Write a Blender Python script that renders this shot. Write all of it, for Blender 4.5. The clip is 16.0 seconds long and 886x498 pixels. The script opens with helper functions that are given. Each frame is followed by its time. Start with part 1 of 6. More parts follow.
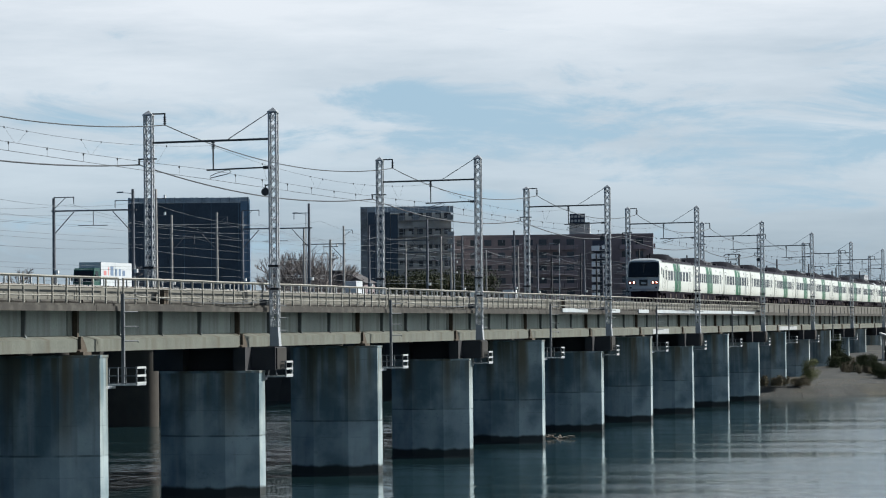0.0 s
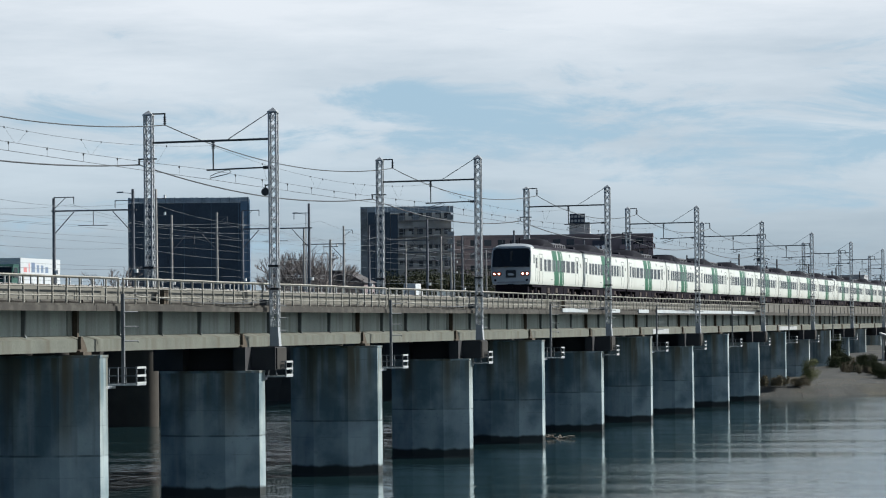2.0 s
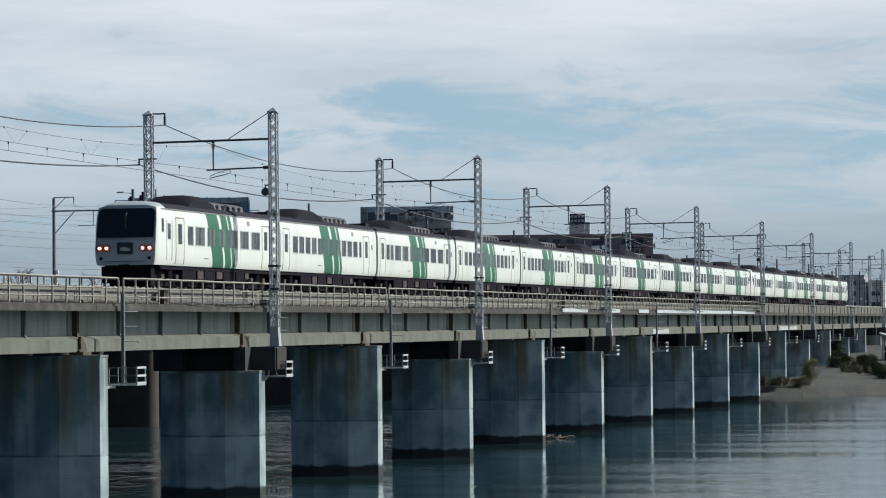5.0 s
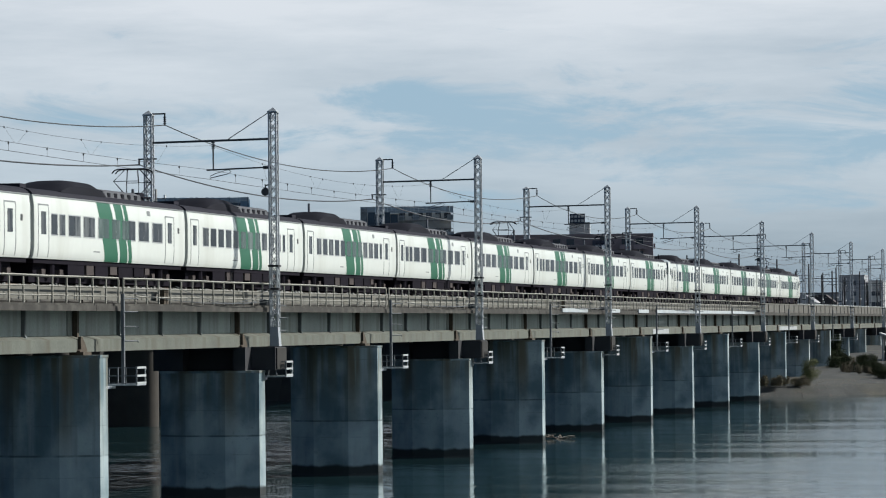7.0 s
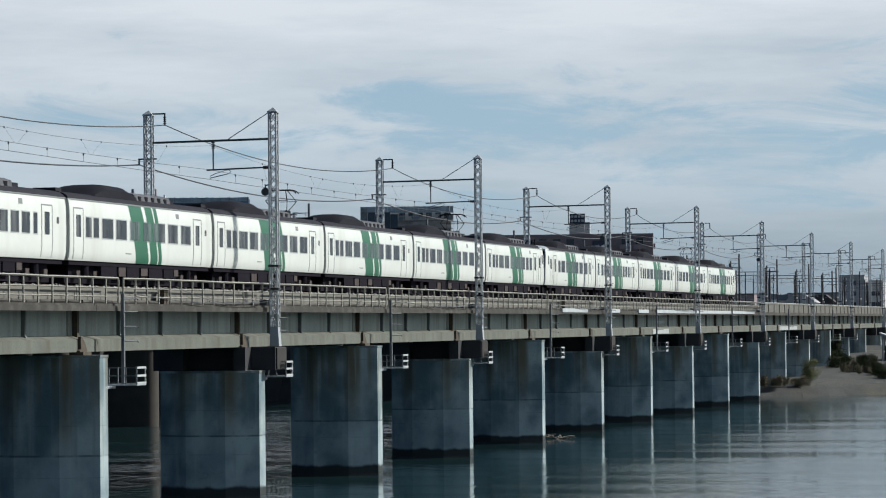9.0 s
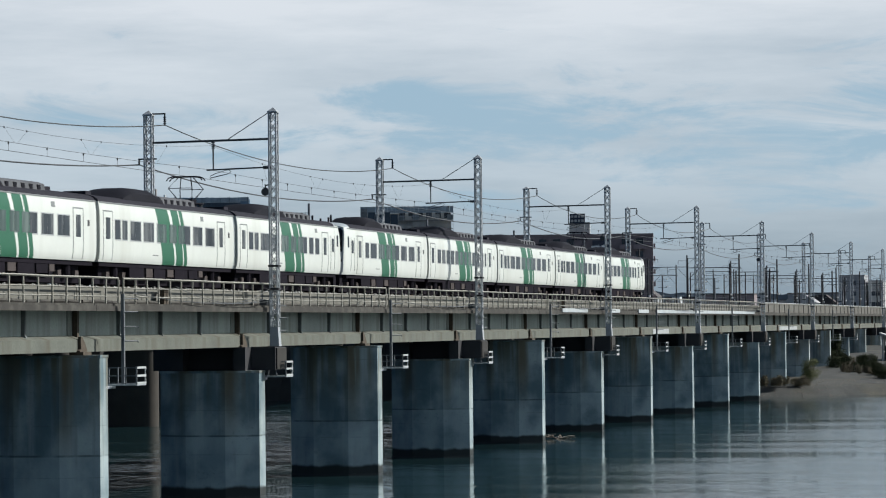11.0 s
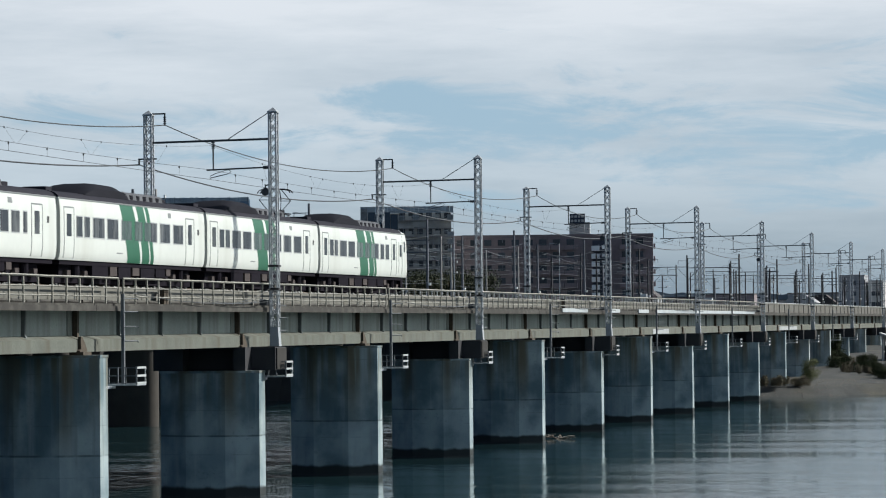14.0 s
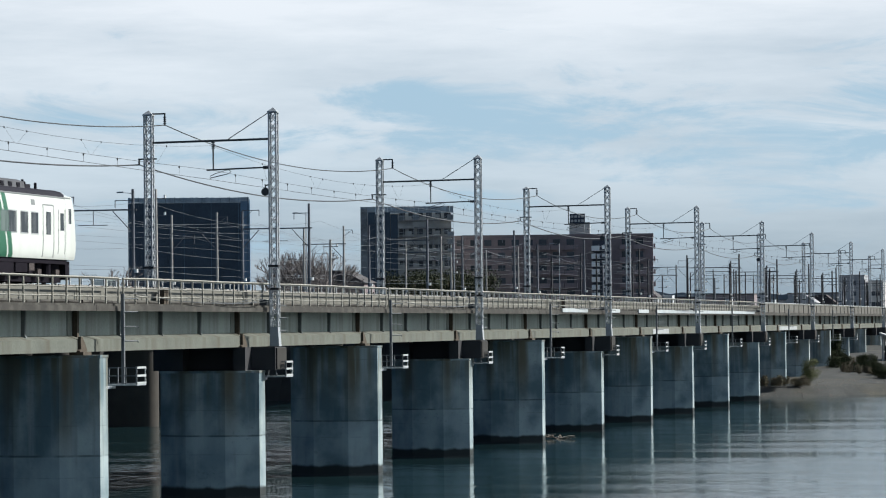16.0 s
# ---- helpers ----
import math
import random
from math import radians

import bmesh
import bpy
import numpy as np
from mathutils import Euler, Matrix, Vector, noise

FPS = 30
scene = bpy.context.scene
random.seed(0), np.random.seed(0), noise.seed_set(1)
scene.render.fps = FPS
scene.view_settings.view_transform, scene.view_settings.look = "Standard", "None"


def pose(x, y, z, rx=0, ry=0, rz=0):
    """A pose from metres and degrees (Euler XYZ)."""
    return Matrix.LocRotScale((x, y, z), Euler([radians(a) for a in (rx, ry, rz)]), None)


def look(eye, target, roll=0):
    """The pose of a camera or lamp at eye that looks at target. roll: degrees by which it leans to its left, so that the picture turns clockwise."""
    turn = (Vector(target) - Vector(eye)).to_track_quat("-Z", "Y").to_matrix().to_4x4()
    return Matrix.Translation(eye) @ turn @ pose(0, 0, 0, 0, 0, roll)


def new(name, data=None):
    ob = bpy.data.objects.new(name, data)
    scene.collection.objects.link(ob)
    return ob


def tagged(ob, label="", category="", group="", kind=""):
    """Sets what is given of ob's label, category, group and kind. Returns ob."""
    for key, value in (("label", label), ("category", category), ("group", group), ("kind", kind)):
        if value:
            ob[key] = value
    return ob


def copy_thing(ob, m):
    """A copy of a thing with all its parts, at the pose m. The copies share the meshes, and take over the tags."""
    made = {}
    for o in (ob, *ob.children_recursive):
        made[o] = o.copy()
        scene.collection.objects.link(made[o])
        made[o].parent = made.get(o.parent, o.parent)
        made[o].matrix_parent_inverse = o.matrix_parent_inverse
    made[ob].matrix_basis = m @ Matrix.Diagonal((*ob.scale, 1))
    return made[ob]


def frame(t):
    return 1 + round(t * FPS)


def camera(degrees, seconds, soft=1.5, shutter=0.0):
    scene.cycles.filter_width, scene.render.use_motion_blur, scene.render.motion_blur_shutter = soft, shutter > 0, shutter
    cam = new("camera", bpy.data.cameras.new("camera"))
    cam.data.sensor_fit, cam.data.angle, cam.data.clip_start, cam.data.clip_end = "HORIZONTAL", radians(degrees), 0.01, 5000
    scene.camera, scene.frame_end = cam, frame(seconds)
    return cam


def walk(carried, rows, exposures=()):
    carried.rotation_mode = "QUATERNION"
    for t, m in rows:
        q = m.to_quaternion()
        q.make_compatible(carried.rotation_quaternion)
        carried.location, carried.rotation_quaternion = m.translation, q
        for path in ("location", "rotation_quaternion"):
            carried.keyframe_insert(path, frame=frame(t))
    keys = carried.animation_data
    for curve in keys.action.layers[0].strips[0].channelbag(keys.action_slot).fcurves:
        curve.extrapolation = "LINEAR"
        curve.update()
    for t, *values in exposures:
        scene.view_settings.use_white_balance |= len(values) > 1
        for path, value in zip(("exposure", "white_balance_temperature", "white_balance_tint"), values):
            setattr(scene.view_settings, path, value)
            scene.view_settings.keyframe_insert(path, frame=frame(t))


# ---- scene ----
EYE = Vector((0.0, 0.0, 8.1))
YAW, TILT = radians(12.97), radians(1.37)
AHEAD = Vector((-math.sin(YAW) * math.cos(TILT), math.cos(YAW) * math.cos(TILT), math.sin(TILT)))
cam = camera(15.73, 16.0, soft=1.1, shutter=0.1)
STAND = look(EYE, EYE + AHEAD * 100.0, -0.587)
walk(cam, [(0.0, STAND), (16.0, STAND)], exposures=[(0.0, 0.40, 6450, 7), (2.5, 0.38, 6450, 7), (4.2, 0.30, 6450, 7), (6.3, 0.22, 6450, 7), (12.5, 0.22, 6450, 7), (14.5, 0.32, 6450, 7), (15.5, 0.42, 6450, 7), (16.0, 0.45, 6450, 7)])

# ---- daylight: high thin cloud with blue gaps, sun from the far side of the river ----
SUN_DIR = Vector((0.88, 0.47, 0.0)).normalized() * math.cos(radians(37)) + Vector((0, 0, math.sin(radians(37))))


def make_world():
    w = bpy.data.worlds.new("sky")
    w.use_nodes = True
    nt = w.node_tree
    nt.nodes.clear()
    N, Lk = nt.nodes.new, nt.links.new
    out, bg = N("ShaderNodeOutputWorld"), N("ShaderNodeBackground")
    sky = N("ShaderNodeTexSky")
    sky.sky_type, sky.sun_disc = "NISHITA", False
    sky.sun_elevation, sky.sun_rotation = radians(37), math.atan2(SUN_DIR.x, SUN_DIR.y)
    sky.air_density, sky.dust_density = 1.0, 0.6
    gain = N("ShaderNodeVectorMath")
    gain.operation = "SCALE"
    gain.inputs["Scale"].default_value = 0.072
    Lk(sky.outputs[0], gain.inputs[0])
    veil = N("ShaderNodeMix")  # thin haze over the blue, low down
    veil.data_type = "RGBA"
    veil.inputs["B"].default_value = (0.39, 0.56, 0.725, 1)
    Lk(gain.outputs[0], veil.inputs["A"])
    tc = N("ShaderNodeTexCoord")
    # thin cloud sheets: long streaks, flat towards the horizon
    mp = N("ShaderNodeMapping")
    mp.inputs["Scale"].default_value, mp.inputs["Location"].default_value = (13.0, 13.0, 54.0), (1.16, 0.27, 0.0)
    Lk(tc.outputs["Generated"], mp.inputs[0])
    n1 = N("ShaderNodeTexNoise")
    n1.inputs["Scale"].default_value, n1.inputs["Detail"].default_value = 1.0, 7.0
    n1.inputs["Roughness"].default_value, n1.inputs["Distortion"].default_value = 0.64, 0.55
    Lk(mp.outputs[0], n1.inputs["Vector"])
    # cover is thinnest in one belt above the horizon
    sep = N("ShaderNodeSeparateXYZ")
    Lk(tc.outputs["Generated"], sep.inputs[0])
    haze = N("ShaderNodeMapRange")
    haze.inputs["From Min"].default_value, haze.inputs["From Max"].default_value = 0.08, 0.5
    haze.inputs["To Min"].default_value, haze.inputs["To Max"].default_value = 0.85, 0.1
    Lk(sep.outputs["Z"], haze.inputs[0])
    Lk(haze.outputs[0], veil.inputs["Factor"])
    belt = N("ShaderNodeValToRGB")
    e = belt.color_ramp.elements
    e[0].position, e[0].color = 0.0, (0.62, 0.62, 0.62, 1)
    e[1].position, e[1].color = 0.60, (0.30, 0.30, 0.30, 1)
    for pos, v in ((0.030, 0.62), (0.046, 0.57), (0.057, 0.50), (0.069, 0.495), (0.081, 0.66), (0.10, 0.68), (0.15, 0.50), (0.28, 0.34)):
        k = belt.color_ramp.elements.new(pos)
        k.color = (v, v, v, 1)
    Lk(sep.outputs["Z"], belt.inputs[0])
    add = N("ShaderNodeMath")
    add.operation = "ADD"
    Lk(n1.outputs["Fac"], add.inputs[0])
    Lk(belt.outputs[0], add.inputs[1])
    mask = N("ShaderNodeMapRange")
    mask.interpolation_type = "SMOOTHSTEP"
    mask.inputs["From Min"].default_value, mask.inputs["From Max"].default_value = 0.90, 1.08
    mask.inputs["To Min"].default_value, mask.inputs["To Max"].default_value = 0.0, 1.0
    Lk(add.outputs[0], mask.inputs[0])
    # the sheets' own light and dark
    n2 = N("ShaderNodeTexNoise")
    n2.inputs["Scale"].default_value, n2.inputs["Detail"].default_value = 1.1, 8.0
    n2.inputs["Roughness"].default_value = 0.62
    mp2 = N("ShaderNodeMapping")
    mp2.inputs["Scale"].default_value, mp2.inputs["Location"].default_value = (6.0, 6.0, 40.0), (3.1, 1.7, 0.4)
    Lk(tc.outputs["Generated"], mp2.inputs[0])
    Lk(mp2.outputs[0], n2.inputs["Vector"])
    tone = N("ShaderNodeValToRGB")
    t = tone.color_ramp.elements
    t[0].position, t[0].color = 0.30, (0.565, 0.635, 0.72, 1)
    t[1].position, t[1].color = 0.62, (0.775, 0.815, 0.885, 1)
    Lk(n2.outputs["Fac"], tone.inputs[0])
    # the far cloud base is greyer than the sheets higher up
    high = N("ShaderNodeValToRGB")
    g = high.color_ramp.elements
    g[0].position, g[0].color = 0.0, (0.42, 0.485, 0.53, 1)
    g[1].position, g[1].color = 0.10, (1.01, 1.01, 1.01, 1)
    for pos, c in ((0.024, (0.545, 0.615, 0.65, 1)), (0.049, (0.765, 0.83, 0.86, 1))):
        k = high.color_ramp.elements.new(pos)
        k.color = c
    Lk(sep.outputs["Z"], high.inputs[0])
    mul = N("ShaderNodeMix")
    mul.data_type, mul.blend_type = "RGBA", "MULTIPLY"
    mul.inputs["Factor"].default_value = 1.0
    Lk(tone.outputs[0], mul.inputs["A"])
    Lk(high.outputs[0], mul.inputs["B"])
    mix = N("ShaderNodeMix")
    mix.data_type = "RGBA"
    Lk(mask.outputs[0], mix.inputs["Factor"])
    Lk(veil.outputs["Result"], mix.inputs["A"])
    Lk(mul.outputs["Result"], mix.inputs["B"])
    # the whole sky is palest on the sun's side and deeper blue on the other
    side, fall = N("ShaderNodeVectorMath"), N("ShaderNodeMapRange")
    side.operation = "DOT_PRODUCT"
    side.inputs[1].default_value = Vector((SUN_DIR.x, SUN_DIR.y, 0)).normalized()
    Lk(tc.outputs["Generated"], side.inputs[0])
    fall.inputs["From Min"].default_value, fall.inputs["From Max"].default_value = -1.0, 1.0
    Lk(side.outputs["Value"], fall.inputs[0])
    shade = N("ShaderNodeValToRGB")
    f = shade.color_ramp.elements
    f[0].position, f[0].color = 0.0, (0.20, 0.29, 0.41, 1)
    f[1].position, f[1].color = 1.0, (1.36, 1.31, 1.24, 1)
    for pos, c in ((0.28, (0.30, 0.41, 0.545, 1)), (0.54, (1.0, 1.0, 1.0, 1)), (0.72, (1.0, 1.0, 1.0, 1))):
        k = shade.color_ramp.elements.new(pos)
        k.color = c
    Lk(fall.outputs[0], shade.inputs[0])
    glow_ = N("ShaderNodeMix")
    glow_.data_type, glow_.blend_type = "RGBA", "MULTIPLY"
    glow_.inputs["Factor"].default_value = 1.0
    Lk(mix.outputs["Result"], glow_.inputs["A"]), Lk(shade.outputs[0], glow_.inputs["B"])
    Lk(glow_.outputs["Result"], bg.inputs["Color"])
    bg.inputs["Strength"].default_value = 0.79
    Lk(bg.outputs[0], out.inputs["Surface"])
    scene.world = w


make_world()
sun = new("sun", bpy.data.lights.new("sun", "SUN"))
sun.data.energy, sun.data.angle, sun.data.color = 5.0, radians(0.6), (1.0, 0.975, 0.93)
sun.matrix_world = look(SUN_DIR * 300.0, (0, 0, 0))


# ---- materials ----
def material(name, base, rough=0.7, metal=0.0, vary=0.25, scale=1.5, fine=18.0, bump=0.15, stain=None, stain_amount=0.0,
             streaks=False, stain_scale=0.5, coat=0.0, per_object=0.0, island=0.0, spec=0.5):
    """Base colour with broad and fine variation, stains (drawn out downwards where streaks is set) and fine relief, in metres."""
    m = bpy.data.materials.new(name)
    m.use_nodes = True
    nt = m.node_tree
    N, Lk = nt.nodes.new, nt.links.new
    b = nt.nodes["Principled BSDF"]
    b.inputs["Roughness"].default_value, b.inputs["Metallic"].default_value = rough, metal
    b.inputs["Specular IOR Level"].default_value, b.inputs["Coat Weight"].default_value = spec, coat
    geo = N("ShaderNodeNewGeometry")
    tc = N("ShaderNodeTexCoord")
    where = tc.outputs["Object"]
    big, small = N("ShaderNodeTexNoise"), N("ShaderNodeTexNoise")
    big.inputs["Scale"].default_value, big.inputs["Detail"].default_value = scale, 4.0
    small.inputs["Scale"].default_value, small.inputs["Detail"].default_value = fine, 3.0
    Lk(where, big.inputs["Vector"]), Lk(where, small.inputs["Vector"])
    dark = [c * (1 - vary) for c in base]
    light = [min(1, c * (1 + vary * 0.6)) for c in base]
    r = N("ShaderNodeValToRGB")
    r.color_ramp.elements[0].position, r.color_ramp.elements[1].position = 0.3, 0.7
    r.color_ramp.elements[0].color, r.color_ramp.elements[1].color = (*dark, 1), (*light, 1)
    avg = N("ShaderNodeMix")
    avg.data_type = "FLOAT"
    avg.inputs["Factor"].default_value = 0.35
    Lk(big.outputs["Fac"], avg.inputs["A"]), Lk(small.outputs["Fac"], avg.inputs["B"])
    Lk(avg.outputs["Result"], r.inputs[0])
    col = r.outputs[0]
    if stain:
        mp = N("ShaderNodeMapping")
        mp.inputs["Scale"].default_value = (stain_scale * 4, stain_scale * 4, stain_scale * (0.25 if streaks else 4))
        Lk(where, mp.inputs[0])
        sn = N("ShaderNodeTexNoise")
        sn.inputs["Scale"].default_value, sn.inputs["Detail"].default_value = 1.0, 5.0
        Lk(mp.outputs[0], sn.inputs["Vector"])
        mr = N("ShaderNodeMapRange")
        mr.inputs["From Min"].default_value, mr.inputs["From Max"].default_value = 0.48, 0.68
        mr.inputs["To Max"].default_value = stain_amount
        Lk(sn.outputs["Fac"], mr.inputs[0])
        mx = N("ShaderNodeMix")
        mx.data_type = "RGBA"
        mx.inputs["B"].default_value = (*stain, 1)
        Lk(mr.outputs[0], mx.inputs["Factor"]), Lk(col, mx.inputs["A"])
        col = mx.outputs["Result"]
    if per_object or island:
        hs = N("ShaderNodeHueSaturation")
        src = N("ShaderNodeObjectInfo").outputs["Random"] if per_object else geo.outputs["Random Per Island"]
        a = per_object or island
        mr2 = N("ShaderNodeMapRange")
        mr2.inputs["To Min"].default_value, mr2.inputs["To Max"].default_value = 1 - a, 1 + a
        Lk(src, mr2.inputs[0]), Lk(mr2.outputs[0], hs.inputs["Value"]), Lk(col, hs.inputs["Color"])
        col = hs.outputs[0]
    Lk(col, b.inputs["Base Color"])
    if bump:
        bp = N("ShaderNodeBump")
        bp.inputs["Strength"].default_value, bp.inputs["Distance"].default_value = bump, 0.02
        Lk(small.outputs["Fac"], bp.inputs["Height"]), Lk(bp.outputs[0], b.inputs["Normal"])
    return m


def glow(name, colour, strength):
    m = bpy.data.materials.new(name)
    m.use_nodes = True
    b = m.node_tree.nodes["Principled BSDF"]
    b.inputs["Base Color"].default_value = (*colour, 1)
    b.inputs["Emission Color"].default_value, b.inputs["Emission Strength"].default_value = (*colour, 1), strength
    return m


def water_material():
    m = bpy.data.materials.new("river water")
    m.use_nodes = True
    nt = m.node_tree
    N, Lk = nt.nodes.new, nt.links.new
    b = nt.nodes["Principled BSDF"]
    b.inputs["Base Color"].default_value = (0.012, 0.032, 0.036, 1)
    b.inputs["Roughness"].default_value, b.inputs["IOR"].default_value = 0.085, 1.33
    tc = N("ShaderNodeTexCoord")
    # small ripples, laid in calmer and rougher lanes across the current
    rip, lane, swell = N("ShaderNodeTexNoise"), N("ShaderNodeTexNoise"), N("ShaderNodeTexNoise")
    rip.inputs["Scale"].default_value, rip.inputs["Detail"].default_value = 0.95, 2.5
    mp = N("ShaderNodeMapping")
    mp.inputs["Scale"].default_value = (0.014, 0.11, 1.0)
    mp.inputs["Rotation"].default_value = (0, 0, radians(-8))
    Lk(tc.outputs["Object"], mp.inputs[0]), Lk(mp.outputs[0], lane.inputs["Vector"])
    lane.inputs["Scale"].default_value, lane.inputs["Detail"].default_value = 1.0, 4.0
    swell.inputs["Scale"].default_value, swell.inputs["Detail"].default_value = 0.16, 2.0
    Lk(tc.outputs["Object"], rip.inputs["Vector"]), Lk(tc.outputs["Object"], swell.inputs["Vector"])
    amp = N("ShaderNodeMapRange")
    amp.inputs["From Min"].default_value, amp.inputs["From Max"].default_value = 0.40, 0.62
    amp.inputs["To Min"].default_value, amp.inputs["To Max"].default_value = 0.20, 0.75
    Lk(lane.outputs["Fac"], amp.inputs[0])
    pos, open_, both = N("ShaderNodeSeparateXYZ"), N("ShaderNodeMapRange"), N("ShaderNodeMath")
    Lk(tc.outputs["Object"], pos.inputs[0])
    open_.interpolation_type = "SMOOTHSTEP"
    open_.inputs["From Min"].default_value, open_.inputs["From Max"].default_value = -43.0, -20.0
    Lk(pos.outputs["X"], open_.inputs[0])
    open_.inputs["To Min"].default_value, open_.inputs["To Max"].default_value = 0.3, 0.75
    behind, reach = N("ShaderNodeMapRange"), N("ShaderNodeMath")  # livelier water again beyond the piers
    behind.interpolation_type = "SMOOTHSTEP"
    for k, v in (("From Min", -62.0), ("From Max", -48.0), ("To Min", 1.6), ("To Max", 0.0)):
        behind.inputs[k].default_value = v
    Lk(pos.outputs["X"], behind.inputs[0])
    reach.operation = "ADD"
    Lk(open_.outputs[0], reach.inputs[0]), Lk(behind.outputs[0], reach.inputs[1])
    both.operation = "MULTIPLY"
    Lk(reach.outputs[0], both.inputs[0]), Lk(amp.outputs[0], both.inputs[1])
    gloss = N("ShaderNodeMapRange")  # sheltered water is glassier than the open reach
    gloss.interpolation_type = "SMOOTHSTEP"
    for k, v in (("From Min", -46.0), ("From Max", -24.0), ("To Min", 0.0), ("To Max", 0.18)):
        gloss.inputs[k].default_value = v
    Lk(pos.outputs["X"], gloss.inputs[0])
    blur = N("ShaderNodeMath")
    blur.operation = "MULTIPLY"
    soft_ = N("ShaderNodeMath")
    soft_.operation = "ADD"
    soft_.inputs[1].default_value = 0.05
    Lk(gloss.outputs[0], blur.inputs[0]), Lk(amp.outputs[0], blur.inputs[1])
    Lk(blur.outputs[0], soft_.inputs[0]), Lk(soft_.outputs[0], b.inputs["Roughness"])
    bp, bp2 = N("ShaderNodeBump"), N("ShaderNodeBump")
    bp2.inputs["Strength"].default_value, bp2.inputs["Distance"].default_value = 0.05, 0.2
    Lk(swell.outputs["Fac"], bp2.inputs["Height"])
    bp.inputs["Distance"].default_value = 0.12
    Lk(both.outputs[0], bp.inputs["Strength"]), Lk(rip.outputs["Fac"], bp.inputs["Height"])
    Lk(bp2.outputs[0], bp.inputs["Normal"]), Lk(bp.outputs[0], b.inputs["Normal"])
    return m


def pier_material():
    """Blue grey pier concrete: broad mottling, pour joints, water streaks, and rust run down from the bearings."""
    m = bpy.data.materials.new("weathered pier concrete")
    m.use_nodes = True
    nt = m.node_tree
    N, Lk = nt.nodes.new, nt.links.new
    b = nt.nodes["Principled BSDF"]
    b.inputs["Roughness"].default_value = 0.85
    tc, info = N("ShaderNodeTexCoord"), N("ShaderNodeObjectInfo")
    shift = N("ShaderNodeVectorMath")  # every pier weathers in its own way
    shift.operation = "ADD"
    spread = N("ShaderNodeVectorMath")
    spread.operation = "SCALE"
    spread.inputs[0].default_value = (37.0, 53.0, 0.0)
    Lk(info.outputs["Random"], spread.inputs["Scale"])
    Lk(tc.outputs["Object"], shift.inputs[0]), Lk(spread.outputs[0], shift.inputs[1])

    def noise_of(scale, detail, stretch=(1, 1, 1)):
        mp, n = N("ShaderNodeMapping"), N("ShaderNodeTexNoise")
        mp.inputs["Scale"].default_value = stretch
        n.inputs["Scale"].default_value, n.inputs["Detail"].default_value = scale, detail
        Lk(shift.outputs[0], mp.inputs[0]), Lk(mp.outputs[0], n.inputs["Vector"])
        return n.outputs["Fac"]

    def ramp(fac, lo, hi, a=0.0, z=1.0):
        r = N("ShaderNodeMapRange")
        r.interpolation_type = "SMOOTHSTEP"
        for k, v in (("From Min", lo), ("From Max", hi), ("To Min", a), ("To Max", z)):
            r.inputs[k].default_value = v
        Lk(fac, r.inputs[0])
        return r.outputs[0]

    def blend(col, other, fac):
        x = N("ShaderNodeMix")
        x.data_type = "RGBA"
        x.inputs["B"].default_value = (*other, 1)
        Lk(fac, x.inputs["Factor"])
        if isinstance(col, tuple):
            x.inputs["A"].default_value = (*col, 1)
        else:
            Lk(col, x.inputs["A"])
        return x.outputs["Result"]

    def times(a, c):
        x = N("ShaderNodeMath")
        x.operation = "MULTIPLY"
        Lk(a, x.inputs[0]), Lk(c, x.inputs[1])
        return x.outputs[0]

    col = blend((0.098, 0.150, 0.172), (0.300, 0.355, 0.358), ramp(noise_of(0.55, 8, (1, 1, 0.8)), 0.34, 0.66))
    col = blend(col, (0.52, 0.53, 0.51), ramp(noise_of(1.0, 5, (2.2, 2.2, 0.12)), 0.55, 0.75, 0, 0.30))
    col = blend(col, (0.13, 0.155, 0.16), ramp(noise_of(1.0, 6, (2.4, 2.4, 0.15)), 0.54, 0.74, 0, 0.5))
    sep = N("ShaderNodeSeparateXYZ")
    Lk(tc.outputs["Object"], sep.inputs[0])
    # rust runs below the two bearings
    away = N("ShaderNodeMath")
    away.operation = "ABSOLUTE"
    Lk(sep.outputs["X"], away.inputs[0])
    run = N("ShaderNodeMath")
    run.operation = "SUBTRACT"
    run.inputs[1].default_value = 1.2
    Lk(away.outputs[0], run.inputs[0])
    dist = N("ShaderNodeMath")
    dist.operation = "ABSOLUTE"
    Lk(run.outputs[0], dist.inputs[0])
    wob = N("ShaderNodeMath")
    wob.operation = "MULTIPLY_ADD"
    wob.inputs[1].default_value, wob.inputs[2].default_value = 0.9, -0.45
    Lk(noise_of(0.8, 3, (1, 1, 0.35)), wob.inputs[0])
    off_ = N("ShaderNodeMath")
    off_.operation = "ADD"
    Lk(dist.outputs[0], off_.inputs[0]), Lk(wob.outputs[0], off_.inputs[1])
    band = ramp(off_.outputs[0], 0.0, 0.56, 1.0, 0.0)
    drip = times(ramp(sep.outputs["Z"], 1.6, 6.2), ramp(noise_of(1.0, 5, (2.5, 2.5, 0.18)), 0.24, 0.48, 0, 0.95))
    col = blend(col, (0.105, 0.085, 0.050), times(band, drip))
    # the lower lift of the pour is paler, with hairline cracks and scuffs at its joint
    col = blend(col, (0.36, 0.43, 0.45), times(ramp(sep.outputs["Z"], 3.02, 2.92), ramp(noise_of(0.6, 4), 0.35, 0.6, 0.1, 0.45)))
    col = blend(col, (0.09, 0.12, 0.13), times(ramp(noise_of(4.5, 8, (1.0, 1.0, 1.3)), 0.58, 0.68), ramp(noise_of(0.5, 3), 0.45, 0.62, 0, 0.28)))
